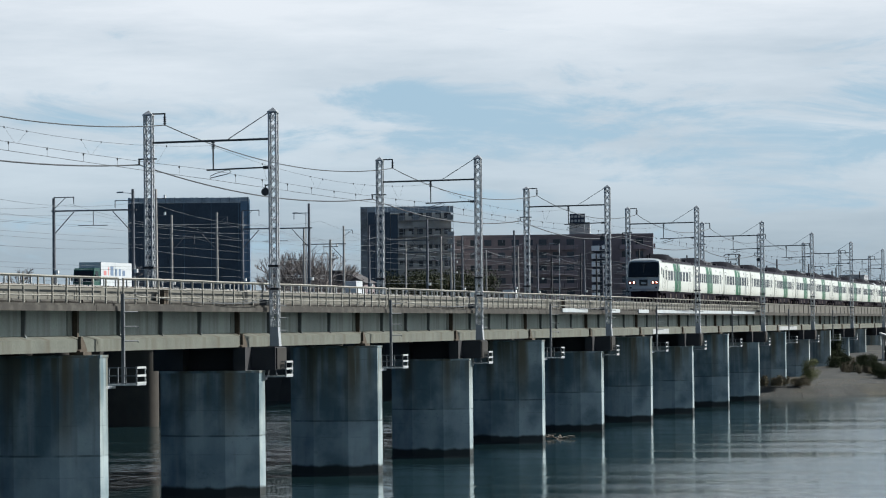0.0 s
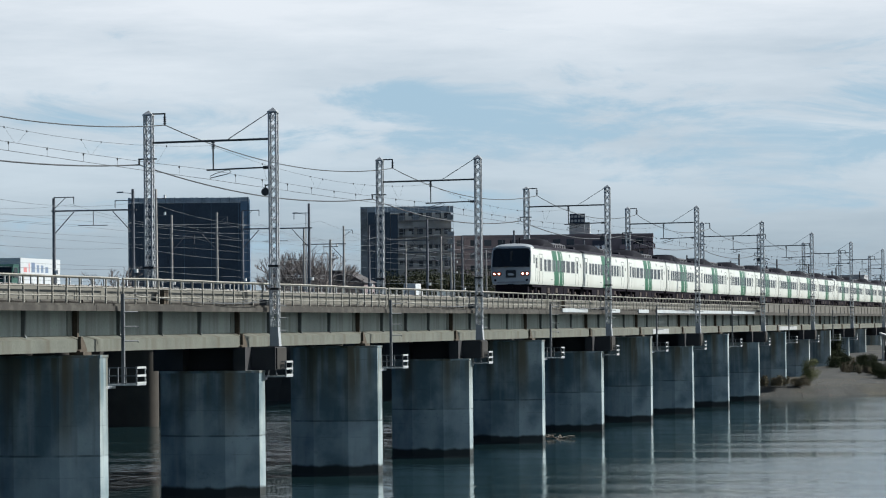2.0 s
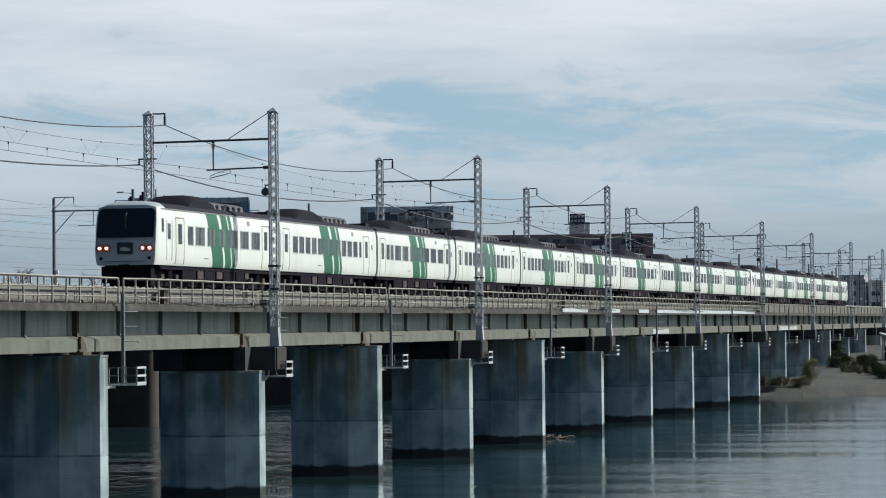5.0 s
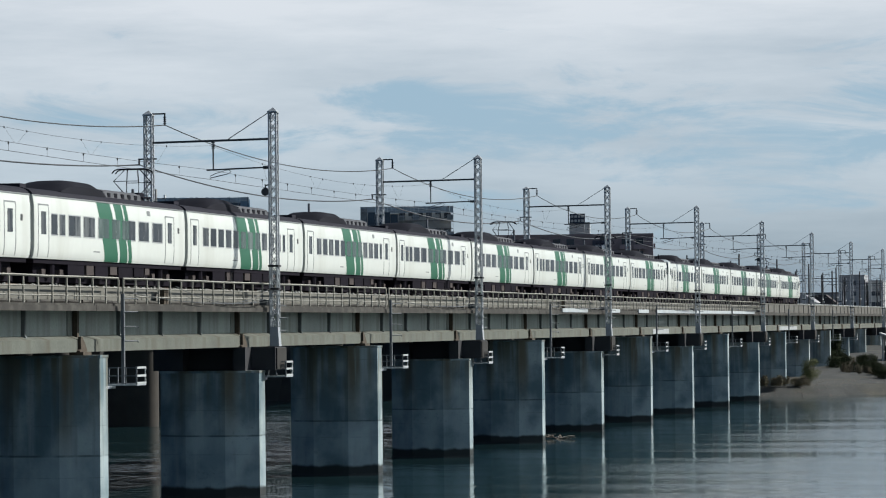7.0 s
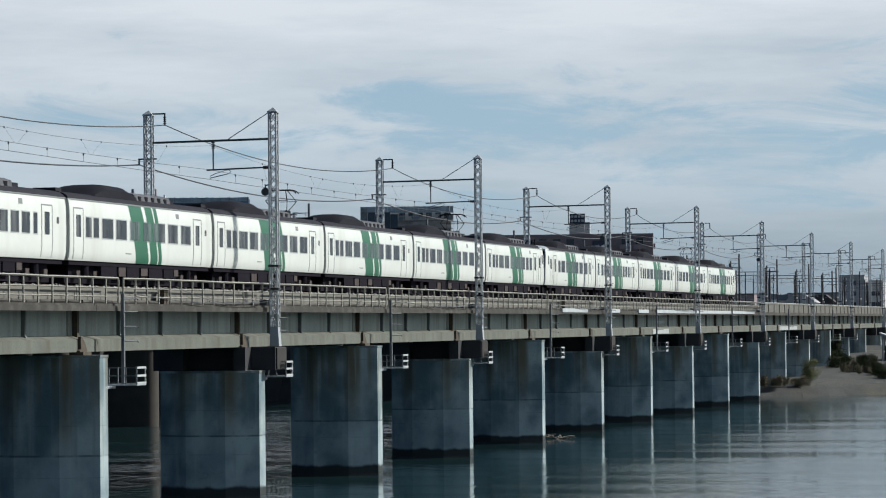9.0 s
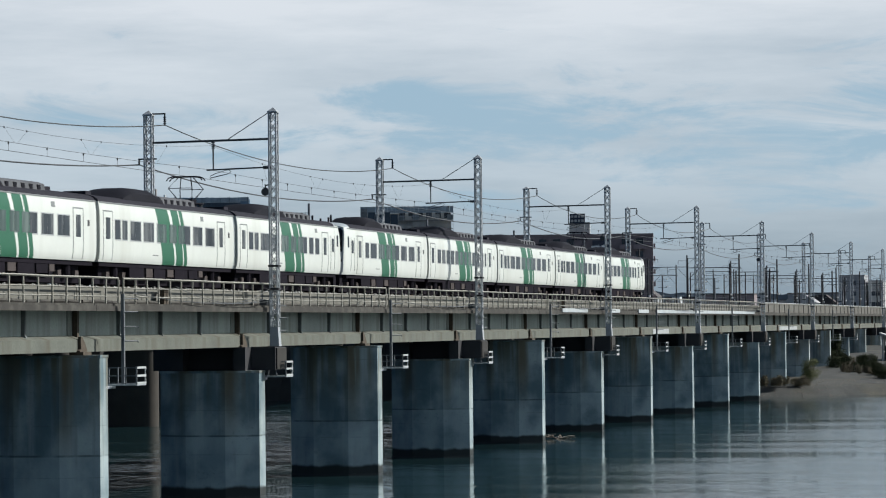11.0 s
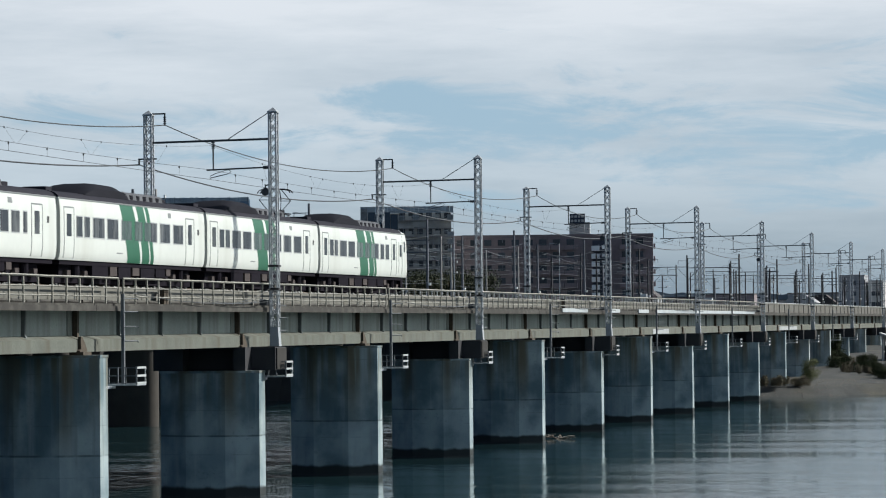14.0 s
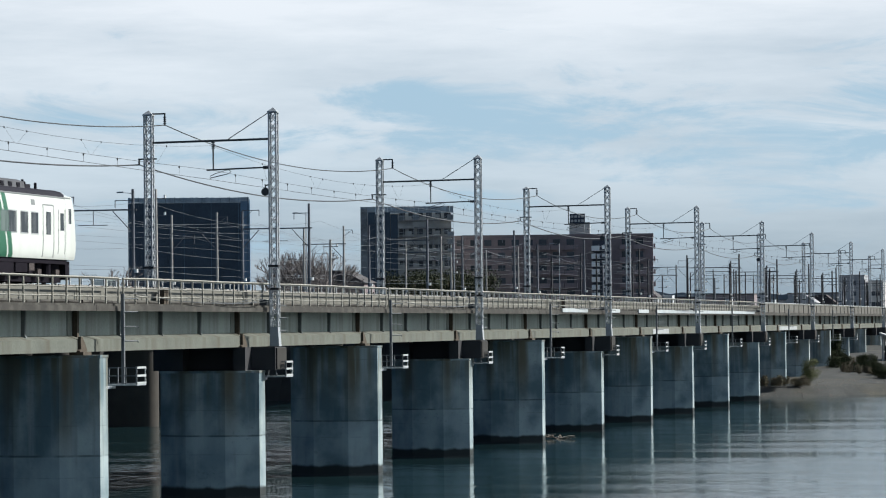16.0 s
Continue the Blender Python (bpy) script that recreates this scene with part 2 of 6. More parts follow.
    # dirty water run down from the pier's head
    col = blend(col, (0.13, 0.118, 0.082), times(ramp(sep.outputs["Z"], 3.2, 6.8), ramp(noise_of(1.0, 6, (1.9, 1.9, 0.10)), 0.44, 0.62, 0, 0.75)))
    # black weed above the waterline, with an uneven upper edge
    tide = N("ShaderNodeMath")
    tide.operation = "MULTIPLY_ADD"
    tide.inputs[1].default_value = 0.4
    Lk(noise_of(1.1, 4, (1, 1, 0.4)), tide.inputs[0]), Lk(sep.outputs["Z"], tide.inputs[2])
    col = blend(col, (0.012, 0.016, 0.016), ramp(tide.outputs[0], 0.66, 0.86, 0.97, 0.0))
    # pour joints, broken by wear
    wave = N("ShaderNodeMath")
    wave.operation = "PINGPONG"
    wave.inputs[1].default_value = 1.05
    Lk(sep.outputs["Z"], wave.inputs[0])
    line = ramp(wave.outputs[0], 0.012, 0.035, 1.0, 0.0)
    col = blend(col, (0.075, 0.085, 0.085), times(line, ramp(noise_of(1.3, 3), 0.42, 0.62, 0, 0.25)))
    # one strong construction joint at mid height
    joint = times(ramp(sep.outputs["Z"], 2.92, 2.96), ramp(sep.outputs["Z"], 3.04, 3.0))
    col = blend(col, (0.06, 0.075, 0.08), times(joint, ramp(noise_of(0.9, 3), 0.36, 0.6, 0.1, 0.8)))
    Lk(col, b.inputs["Base Color"])
    bp = N("ShaderNodeBump")
    bp.inputs["Strength"].default_value, bp.inputs["Distance"].default_value = 0.35, 0.02
    Lk(noise_of(9.0, 6), bp.inputs["Height"]), Lk(bp.outputs[0], b.inputs["Normal"])
    return m


def curtained(name, dark, cloth):
    """A dull window pane with folds of curtain hanging behind it."""
    m = bpy.data.materials.new(name)
    m.use_nodes = True
    nt = m.node_tree
    N, Lk = nt.nodes.new, nt.links.new
    b = nt.nodes["Principled BSDF"]
    b.inputs["Roughness"].default_value, b.inputs["Specular IOR Level"].default_value = 0.22, 0.3
    tc, info = N("ShaderNodeTexCoord"), N("ShaderNodeObjectInfo")
    mp, n = N("ShaderNodeMapping"), N("ShaderNodeTexNoise")
    mp.inputs["Scale"].default_value = (0.2, 2.2, 0.35)
    Lk(tc.outputs["Object"], mp.inputs[0])
    n.noise_dimensions = "4D"
    n.inputs["Scale"].default_value, n.inputs["Detail"].default_value = 1.0, 3.0
    seed = N("ShaderNodeMath")
    seed.operation = "MULTIPLY"
    seed.inputs[1].default_value = 40.0
    Lk(info.outputs["Random"], seed.inputs[0]), Lk(seed.outputs[0], n.inputs["W"])
    Lk(mp.outputs[0], n.inputs["Vector"])
    r = N("ShaderNodeMapRange")
    r.interpolation_type = "SMOOTHSTEP"
    r.inputs["From Min"].default_value, r.inputs["From Max"].default_value = 0.45, 0.66
    Lk(n.outputs["Fac"], r.inputs[0])
    x = N("ShaderNodeMix")
    x.data_type = "RGBA"
    x.inputs["A"].default_value, x.inputs["B"].default_value = (*dark, 1), (*cloth, 1)
    Lk(r.outputs[0], x.inputs["Factor"]), Lk(x.outputs["Result"], b.inputs["Base Color"])
    return m


M = {
    "pier": pier_material(),
    "tide": material("wet black waterline concrete", (0.012, 0.016, 0.016), 0.5, vary=0.4, scale=1.2),
    # One girder concrete in two tones: sunlit flange darkened, shaded web lightened.
    "flange": material("weathered flange concrete toned for sun", (0.118, 0.126, 0.106), 0.85, vary=0.32, scale=0.5, fine=9, stain=(0.075, 0.068, 0.048), stain_amount=0.8, streaks=True, stain_scale=0.35),
    "girder": material("grey girder concrete lifted for shade", (0.305, 0.338, 0.308), 0.8, vary=0.28, scale=0.5, fine=9, stain=(0.11, 0.105, 0.085), stain_amount=0.6, streaks=True, stain_scale=0.3),
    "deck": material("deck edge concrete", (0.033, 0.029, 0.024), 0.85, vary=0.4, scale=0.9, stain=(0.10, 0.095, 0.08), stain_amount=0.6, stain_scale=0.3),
    "kerb": material("cream kerb concrete", (0.15, 0.145, 0.125), 0.8, vary=0.18, scale=0.5, stain=(0.12, 0.112, 0.09), stain_amount=0.6, stain_scale=0.25),
    "rust": material("rusty bearing steel", (0.07, 0.054, 0.038), 0.9, vary=0.4, scale=4),
    "dark_steel": material("dark crosshead steel", (0.03, 0.03, 0.034), 0.7, vary=0.3, scale=1),
    # Bridge ribs: dirt, with the near face's shade added to the tone.
    "rib": material("dark dirty rib concrete", (0.12, 0.132, 0.13), 0.85, vary=0.3, scale=1.0),
    "grey_post": material("dull grey steel", (0.13, 0.14, 0.15), 0.7, vary=0.2),
    "crosshead_plate": material("brown crosshead plate", (0.022, 0.019, 0.016), 0.85, vary=0.4, scale=2),
    "galv": material("galvanised lattice steel", (0.40, 0.42, 0.44), 0.5, metal=0.25, vary=0.15, scale=2, bump=0.05),
    "rail_paint": material("cream painted railing", (0.26, 0.252, 0.22), 0.7, vary=0.3, scale=3, stain=(0.14, 0.11, 0.075), stain_amount=0.5, stain_scale=1.2),
    "dull_white": material("dull white sheet", (0.40, 0.43, 0.44), 0.7, vary=0.15, scale=0.8),
    "white_paint": material("white paint", (0.39, 0.41, 0.41), 0.6, vary=0.08, scale=1.5),
    "wire": material("dark stranded wire", (0.06, 0.065, 0.07), 0.6, metal=0.3, vary=0.1),
    "ballast": material("grey brown ballast", (0.24, 0.21, 0.18), 0.95, vary=0.5, scale=6, fine=30, bump=0.6),
    "loose": material("pale loose ballast", (0.34, 0.33, 0.31), 0.9, vary=0.4, scale=3, island=0.4),
    "steel_rail": material("worn rail steel", (0.22, 0.17, 0.14), 0.5, metal=0.6, vary=0.3),
    "insulator": material("glazed insulator", (0.75, 0.75, 0.73), 0.3),
    "train": material("white train paint", (0.65, 0.67, 0.625), 0.34, vary=0.07, scale=0.4, fine=3, bump=0.0, coat=0.15, stain=(0.46, 0.46, 0.40), stain_amount=0.45, streaks=True, stain_scale=0.25),
    # Cab white with its shade put into the colour; headmark shape borrows it.
    "front": material("white cab paint greyed for shade", (0.37, 0.40, 0.42), 0.4, vary=0.06, scale=0.5, bump=0.0),
    "green": material("green train band", (0.020, 0.115, 0.06), 0.4, vary=0.1, scale=1, bump=0.0),
    "train_roof": material("dark grey train roof", (0.029, 0.028, 0.036), 0.8, vary=0.25, scale=1.0, spec=0.08),
    "ac": material("dark roof unit", (0.012, 0.012, 0.017), 0.75, vary=0.3, scale=1.2, spec=0.08),
    "roof_gear": material("dull grey roof gear", (0.11, 0.112, 0.122), 0.7, vary=0.4, scale=1.5, spec=0.15),
    "louvre": material("pale grey roof louvre", (0.17, 0.175, 0.20), 0.6, vary=0.2, scale=2),
    "glass": curtained("dark train window with grey curtains", (0.022, 0.026, 0.032), (0.105, 0.11, 0.112)),
    "tint": curtained("green filmed train window", (0.045, 0.070, 0.062), (0.115, 0.15, 0.135)),
    "alloy": material("dull alloy window frame", (0.40, 0.41, 0.41), 0.45, metal=0.3, vary=0.1, bump=0.0),
    "screen": material("cab windscreen", (0.010, 0.013, 0.016), 0.08, vary=0.2, bump=0.0),
    "seam": material("door seam grey", (0.19, 0.20, 0.20), 0.6, vary=0.1, bump=0.0),
    # Hem shade is put into the near black; under_lit is its sunlit copy.
    "under": material("dark underfloor gear", (0.012, 0.010, 0.015), 0.9, vary=0.4, scale=2, spec=0.08),
    "under_lit": material("sunlit brown grey underfloor box", (0.078, 0.066, 0.064), 0.9, vary=0.3, scale=2, spec=0.1),
    "gap": material("gangway bellows", (0.05, 0.052, 0.055), 0.9, vary=0.2),
    "tail": glow("lamp warm", (1.0, 0.84, 0.72), 6.0),
    "lamp_red": glow("lamp red", (0.42, 0.09, 0.05), 0.25),
}


# ---- mesh helpers ----
def bm_box(bm, x0, x1, y0, y1, z0, z1):
    v = [bm.verts.new((x, y, z)) for x in (x0, x1) for y in (y0, y1) for z in (z0, z1)]
    for f in ((0, 1, 3, 2), (4, 6, 7, 5), (0, 4, 5, 1), (2, 3, 7, 6), (0, 2, 6, 4), (1, 5, 7, 3)):
        bm.faces.new([v[i] for i in f])
    return v


def bm_bar(bm, a, b, w, sides=4):
    """A straight bar of that width from a to b."""
    a, b = Vector(a), Vector(b)
    d = (b - a).normalized()
    up = Vector((0, 0, 1)) if abs(d.z) < 0.9 else Vector((0, 1, 0))
    u = d.cross(up).normalized()
    v = d.cross(u)
    turn = [(math.cos(k), math.sin(k)) for k in (math.pi * (2 * i + 1) / sides for i in range(sides))]
    ra = [bm.verts.new(a + (u * c + v * s) * w * 0.7) for c, s in turn]
    rb = [bm.verts.new(b + (u * c + v * s) * w * 0.7) for c, s in turn]
    for i in range(sides):
        j = (i + 1) % sides
        bm.faces.new((ra[i], ra[j], rb[j], rb[i]))
    bm.faces.new(ra[::-1]), bm.faces.new(rb)


def bm_tube(bm, pts, r, sides=5):
    rings = []
    for i, p in enumerate(pts):
        p = Vector(p)
        d = (Vector(pts[min(i + 1, len(pts) - 1)]) - Vector(pts[max(i - 1, 0)])).normalized()
        u = d.cross(Vector((0, 0, 1)) if abs(d.z) < 0.95 else Vector((1, 0, 0))).normalized()
        v = d.cross(u)
        rings.append([bm.verts.new(p + (u * math.cos(k) + v * math.sin(k)) * r) for k in (2 * math.pi * j / sides for j in range(sides))])
    for a, b in zip(rings, rings[1:]):
        for j in range(sides):
            bm.faces.new((a[j], a[(j + 1) % sides], b[(j + 1) % sides], b[j]))
    bm.faces.new(rings[0][::-1]), bm.faces.new(rings[-1])


def bm_prism(bm, outline, lo, hi, axis="z"):
    """A closed outline pushed from lo to hi along an axis; the outline's pairs are the other two axes in order."""
    def place(a, b, c):
        return {"z": (a, b, c), "y": (a, c, b), "x": (c, a, b)}[axis]
    lo_v = [bm.verts.new(place(a, b, lo)) for a, b in outline]
    hi_v = [bm.verts.new(place(a, b, hi)) for a, b in outline]
    n = len(outline)
    for i in range(n):
        bm.faces.new((lo_v[i], lo_v[(i + 1) % n], hi_v[(i + 1) % n], hi_v[i]))
    bm.faces.new(lo_v[::-1]), bm.faces.new(hi_v)


def bm_cyl(bm, c, r, h, axis="z", sides=14, r2=None):
    r2 = r if r2 is None else r2
    def place(a, b, k):
        return {"z": (c[0] + a, c[1] + b, c[2] + k), "y": (c[0] + a, c[1] + k, c[2] + b), "x": (c[0] + k, c[1] + a, c[2] + b)}[axis]
    ang = [2 * math.pi * i / sides for i in range(sides)]
    lo_v = [bm.verts.new(place(r * math.cos(a), r * math.sin(a), 0)) for a in ang]
    hi_v = [bm.verts.new(place(r2 * math.cos(a), r2 * math.sin(a), h)) for a in ang]
    for i in range(sides):
        bm.faces.new((lo_v[i], lo_v[(i + 1) % sides], hi_v[(i + 1) % sides], hi_v[i]))
    bm.faces.new(lo_v[::-1]), bm.faces.new(hi_v)


def mesh_of(name, bm, mat, smooth=False):
    bmesh.ops.recalc_face_normals(bm, faces=bm.faces)
    me = bpy.data.meshes.new(name)
    bm.to_mesh(me)
    bm.free()
    for mt in (mat if isinstance(mat, (list, tuple)) else [mat]):
        me.materials.append(mt)
    if smooth:
        me.polygons.foreach_set("use_smooth", [True] * len(me.polygons))
        me.set_sharp_from_angle(angle=radians(32))
    return me


def part(name, bm, mat, parent=None, label="", at=None, smooth=False):
    """Links a bmesh (or a ready mesh) as one mesh object under a thing or a part."""
    me = bm if isinstance(bm, bpy.types.Mesh) else mesh_of(name, bm, mat, smooth)
    ob = new(name, me)
    ob.parent = parent
    if at is not None:
        ob.matrix_basis = at
    if label:
        ob["label"] = label
    return ob


def box(*d):
    bm = bmesh.new()
    bm_box(bm, *d)
    return bm


def thing(name, label, category, group="", kind="", at=None):
    ob = tagged(new(name), label, category, group, kind)
    if at is not None:
        ob.matrix_basis = at
    return ob


# ---- ground and river ----
SPAN = 22.97           # pier to pier along the bridge
FIRST = 123.4          # a pier's centre along the bridge
TRACK = -45.55         # the track's centre line
RAIL = 9.95            # rail top above the water


def far_bank(x):
    """Where the far bank's waterline lies, across the river."""
    return 346.0 + 1.1 * (x + 40.0) * (1 if x > -40 else 0.15) + 3.0 * math.sin(x * 0.11)


def ground_height(x, y):
    d = y - far_bank(max(-400, min(60, x)))
    d2 = -150.0 - y
    if d > 0:
        h = -0.15 + 1.25 * min(d, 3) / 3 + max(0, min(d - 3, 143)) * 0.029
    elif d2 > 0:
        h = min(d2 * 0.12, 5.0)
    else:
        h = -0.3 - min(2.2, min(-d, -d2) * 0.08)
    if abs(d) < 150:
        h += min(1.0, abs(d) / 12) * 0.28 * noise.noise((x * 0.08, y * 0.08, 0)) + 0.10 * noise.noise((x * 0.4, y * 0.4, 3))
    return h


def make_ground():
    def steps(lo, hi, fine, coarse, near):
        out, v = [], lo
        while v < hi:
            out.append(v)
            gap = 0 if near[0] <= v <= near[1] else min(abs(v - near[0]), abs(v - near[1]))
            v += fine + gap * coarse
        return out + [hi]
    xs = steps(-4500, 4500, 2.0, 0.18, (-90, 20))
    ys = steps(-4000, 4800, 2.0, 0.18, (325, 460))
    verts = [(x, y, ground_height(x, y)) for y in ys for x in xs]
    n = len(xs)
    faces = [(j * n + i, j * n + i + 1, (j + 1) * n + i + 1, (j + 1) * n + i) for j in range(len(ys) - 1) for i in range(n - 1)]
    me = bpy.data.meshes.new("ground")
    me.from_pydata(verts, [], faces)
    me.materials.append(material("gravel and dry earth", (0.046, 0.047, 0.045), 0.95, vary=0.7, scale=0.5, fine=5.0, bump=1.0, stain=(0.07, 0.064, 0.045), stain_amount=0.7, stain_scale=0.06))
    me.polygons.foreach_set("use_smooth", [True] * len(me.polygons))
    tagged(new("ground", me), "grey gravel river bank and land behind it", "ground", kind="structure")
    bm = bmesh.new()
    v = [bm.verts.new(p) for p in ((-3000, -260, 0), (3000, -260, 0), (3000, 460, 0), (-3000, 460, 0))]
    bm.faces.new(v)
    tagged(part("water", bm, water_material()), "dark green river with calm and rippled lanes", "river", kind="structure")


make_ground()


# ---- railway bridge ----
def make_pier(tall):
    top = 6.95 if tall else 5.96
    ob = thing("bridge_pier", "tall grey concrete bridge pier stained with rust and water", "bridge pier", "piers of the railway bridge")
    hw, fl, hd, side = 2.45, 0.98, 1.26, 0.50
    outline = [(-fl, -hd), (fl, -hd), (hw, -side), (hw, side), (fl, hd), (-fl, hd), (-hw, side), (-hw, -side)]
    bm = bmesh.new()
    bm_prism(bm, outline, 0.12, top)
    part("shaft", bm, M["pier"], ob)
    bm = bmesh.new()
    bm_prism(bm, [(x * 1.004, y * 1.01) for x, y in outline], -2.6, 0.12)
    part("waterline_band", bm, M["tide"], ob, "black wet band at the waterline")
    # the edge of the capping course
    bm = bmesh.new()
    bm_prism(bm, [(x * 1.012, y * 1.03) for x, y in outline], top, top + 0.10)
    part("cap", bm, M["pier"], ob)
    if tall:
        for x in (-1.55, 1.55):
            part("bearing", box(x - 0.3, x + 0.3, -0.75, 0.25, top + 0.1, 7.18), M["rust"], ob, "rusty brown bearing block")
    else:
        part("crosshead", box(-3.05, 3.05, 0.25, 2.05, top + 0.10, 7.17), M["dark_steel"], ob, "dark box beam carrying the mast feet")
        part("crosshead_end", box(3.053, 3.12, 0.35, 1.95, top + 0.15, 7.12), M["crosshead_plate"], ob)
        for x in (-1.55, 1.55):
            part("bearing", box(x - 0.3, x + 0.3, -0.75, 0.24, top + 0.1, 7.18), M["dark_steel"], ob)
    return ob


def make_platform():
    """Small white inspection cage beside a pier."""
    ob = thing("inspection_platform", "small white railed inspection platform beside a bridge pier", "platform", "inspection platforms")
    part("floor_plate", box(0, 1.25, 0, 1.2, 0, 0.06), M["galv"], ob)
    # Posts and front rails are greyed for shade; only the sunlit end is white.
    for a in ((0.03, 0.03), (1.22, 0.03), (0.03, 1.17), (1.22, 1.17), (0.75, 0.03)):
        bm = bmesh.new()
        bm_bar(bm, (*a, 0), (*a, 0.75), 0.05)
        part("post", bm, M["white_paint"] if a[0] > 1 and a[1] > 0.5 else M["grey_post"], ob)
    for z in (0.1, 0.4, 0.73):
        bm = bmesh.new()
        bm_bar(bm, (0.03, 0.03, z), (1.22, 0.03, z), 0.04)
        part("guard_rail", bm, M["grey_post"], ob)
        # End rails keep the white of the sunlit side.
        bm = bmesh.new()
        bm_bar(bm, (1.22, 0.03, z), (1.22, 1.17, z), 0.09)
        part("end_rail", bm, M["white_paint"], ob, "white sunlit end rail")
    part("hanger", box(0.05, 0.20, -0.9, 0.4, -0.12, -0.003), M["galv"], ob)
    return ob


def make_span():
    """One girder span from pier to pier; its own origin is on the first pier's centre, at water level, on the track's axis."""
    ob = thing("bridge_span", "grey concrete girder span with sunlit bottom flange and stiffening ribs", "bridge span", "spans of the railway bridge")
    e = 0.06
    for side in (1, -1):
        bm = bmesh.new()
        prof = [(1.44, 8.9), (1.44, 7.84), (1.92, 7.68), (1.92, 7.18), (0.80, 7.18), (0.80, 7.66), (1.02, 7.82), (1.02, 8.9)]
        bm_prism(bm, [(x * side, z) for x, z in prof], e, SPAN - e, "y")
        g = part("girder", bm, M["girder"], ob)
        # Polygons below the web take the tone set against the sun.
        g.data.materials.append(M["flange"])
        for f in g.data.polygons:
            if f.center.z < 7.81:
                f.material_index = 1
        for k in range(1, 4):
            y = 0.45 + k * SPAN / 4
            bm = bmesh.new()
            bm_prism(bm, [(side * x, z) for x, z in ((1.443, 8.88), (1.62, 8.88), (1.58, 7.92), (1.66, 7.78), (1.64, 7.73), (1.443, 7.73))], y, y + 0.12, "y")
            part("rib", bm, M["rib"], ob)
        bm = bmesh.new()
        bm_prism(bm, [(-0.20, 7.10), (0.72, 7.10), (0.72, 7.24), (0.50, 7.50), (0.12, 7.80), (-0.05, 7.80), (-0.05, 7.30), (-0.20, 7.24)], side * 1.925, side * 2.05, "x")
        part("end_bracket", bm, M["rust"], ob, "rust brown bracket at the girder end")
        bm = bmesh.new()
        bm_box(bm, side * 1.445, side * 1.66, 0.62, 0.84, 7.70, 8.88)
        part("expansion_joint", bm, M["rust"], ob)
    part("cross_wall", box(-1.24, 1.24, 0.3, 0.5, 7.3, 8.88), M["girder"], ob)
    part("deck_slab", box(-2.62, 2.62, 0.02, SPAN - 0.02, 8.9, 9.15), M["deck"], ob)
    for side in (1, -1):
        bm = bmesh.new()
        bm_prism(bm, [(side * x, z) for x, z in ((1.62, 9.152), (1.86, 9.152), (1.86, 9.84), (1.62, 9.84))], 0.03, SPAN - 0.03, "y")
        part("kerb", bm, M["kerb"], ob, "cream concrete ballast kerb")
        bm = bmesh.new()
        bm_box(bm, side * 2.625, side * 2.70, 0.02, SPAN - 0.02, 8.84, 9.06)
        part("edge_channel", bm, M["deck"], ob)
    part("ballast_bed", box(-1.60, 1.60, 0.03, SPAN - 0.03, 9.152, 9.70), M["ballast"], ob)
    bm = bmesh.new()
    rr = random.Random(2)
    for k in range(150):
        r = rr.uniform(0.04, 0.10)
        bm_cyl(bm, (rr.uniform(1.50, 1.72), rr.uniform(0.1, SPAN - 0.1), 9.78 if rr.random() < 0.5 else 9.835), r, r * rr.uniform(0.6, 1.3), sides=5, r2=r * 0.5)
    part("loose_ballast", bm, M["loose"], ob)["kind"] = "stuff"
    # brown cable duct that runs along the walkway
    bm = bmesh.new()
    bm_tube(bm, [(2.05, y, 9.22 + 0.03 * math.sin(y)) for y in np.linspace(0.05, SPAN - 0.05, 12)], 0.09, 6)
    part("cable_duct", bm, M["deck"], ob)
    return ob


def make_track(y0, y1):
    ob = thing("railway_track", "single railway track of worn steel rails on concrete sleepers", "railway track", kind="structure")
    for x in (-0.5335, 0.5335):
        bm = bmesh.new()
        bm_prism(bm, [(x - 0.07, 9.78), (x + 0.07, 9.78), (x + 0.02, 9.81), (x + 0.033, 9.90), (x + 0.033, RAIL), (x - 0.033, RAIL), (x - 0.033, 9.90), (x - 0.02, 9.81)], y0, y1, "y")
        part("rail", bm, M["steel_rail"], ob)
    bm = bmesh.new()
    y = y0
    while y < y1:
        bm_box(bm, -1.15, 1.15, y, y + 0.24, 9.62, 9.775)
        y += 0.50
    s = part("sleepers", bm, M["kerb"], ob)
    s["kind"] = "stuff"
    ob.matrix_basis = pose(TRACK, 0, 0)
    return ob


def make_railing(paint="rail_paint", label="cream painted steel railing with rust along the bridge walkway"):
    """Railing along one span: rails, and posts a metre and a half apart."""
    ob = thing("walkway_railing", label, "railing", "walkway railings")
    n = 15
    post = mesh_of("post", box(-0.03, 0.03, -0.04, 0.04, 0, 1.10), M[paint])
    for k in range(n):
        part("post", post, None, ob, at=pose(0, 0.3 + k * (SPAN - 0.6) / (n - 1), 9.06, 0, random.uniform(-1.5, 1.5), 0))
    for z, w in ((10.20, 0.075), (9.80, 0.045), (9.45, 0.045)):
        bm = bmesh.new()
        pts = [(0.01 * math.sin(k * 2.1), 0.28 + k * (SPAN - 0.56) / 8, z + random.uniform(-0.012, 0.012)) for k in range(9)]
        bm_tube(bm, pts, w * 0.62, 4)
        part("top_rail" if z > 10 else "middle_rail", bm, M[paint], ob)
    return ob


SPANS = range(-15, 24)
tall_pier, low_pier = make_pier(True), make_pier(False)
tall_pier.matrix_basis = pose(TRACK + 0.37, FIRST + 0.5, 0)
low_pier.matrix_basis = pose(TRACK + 0.37, FIRST + SPAN + 0.5, 0)
span0 = make_span()
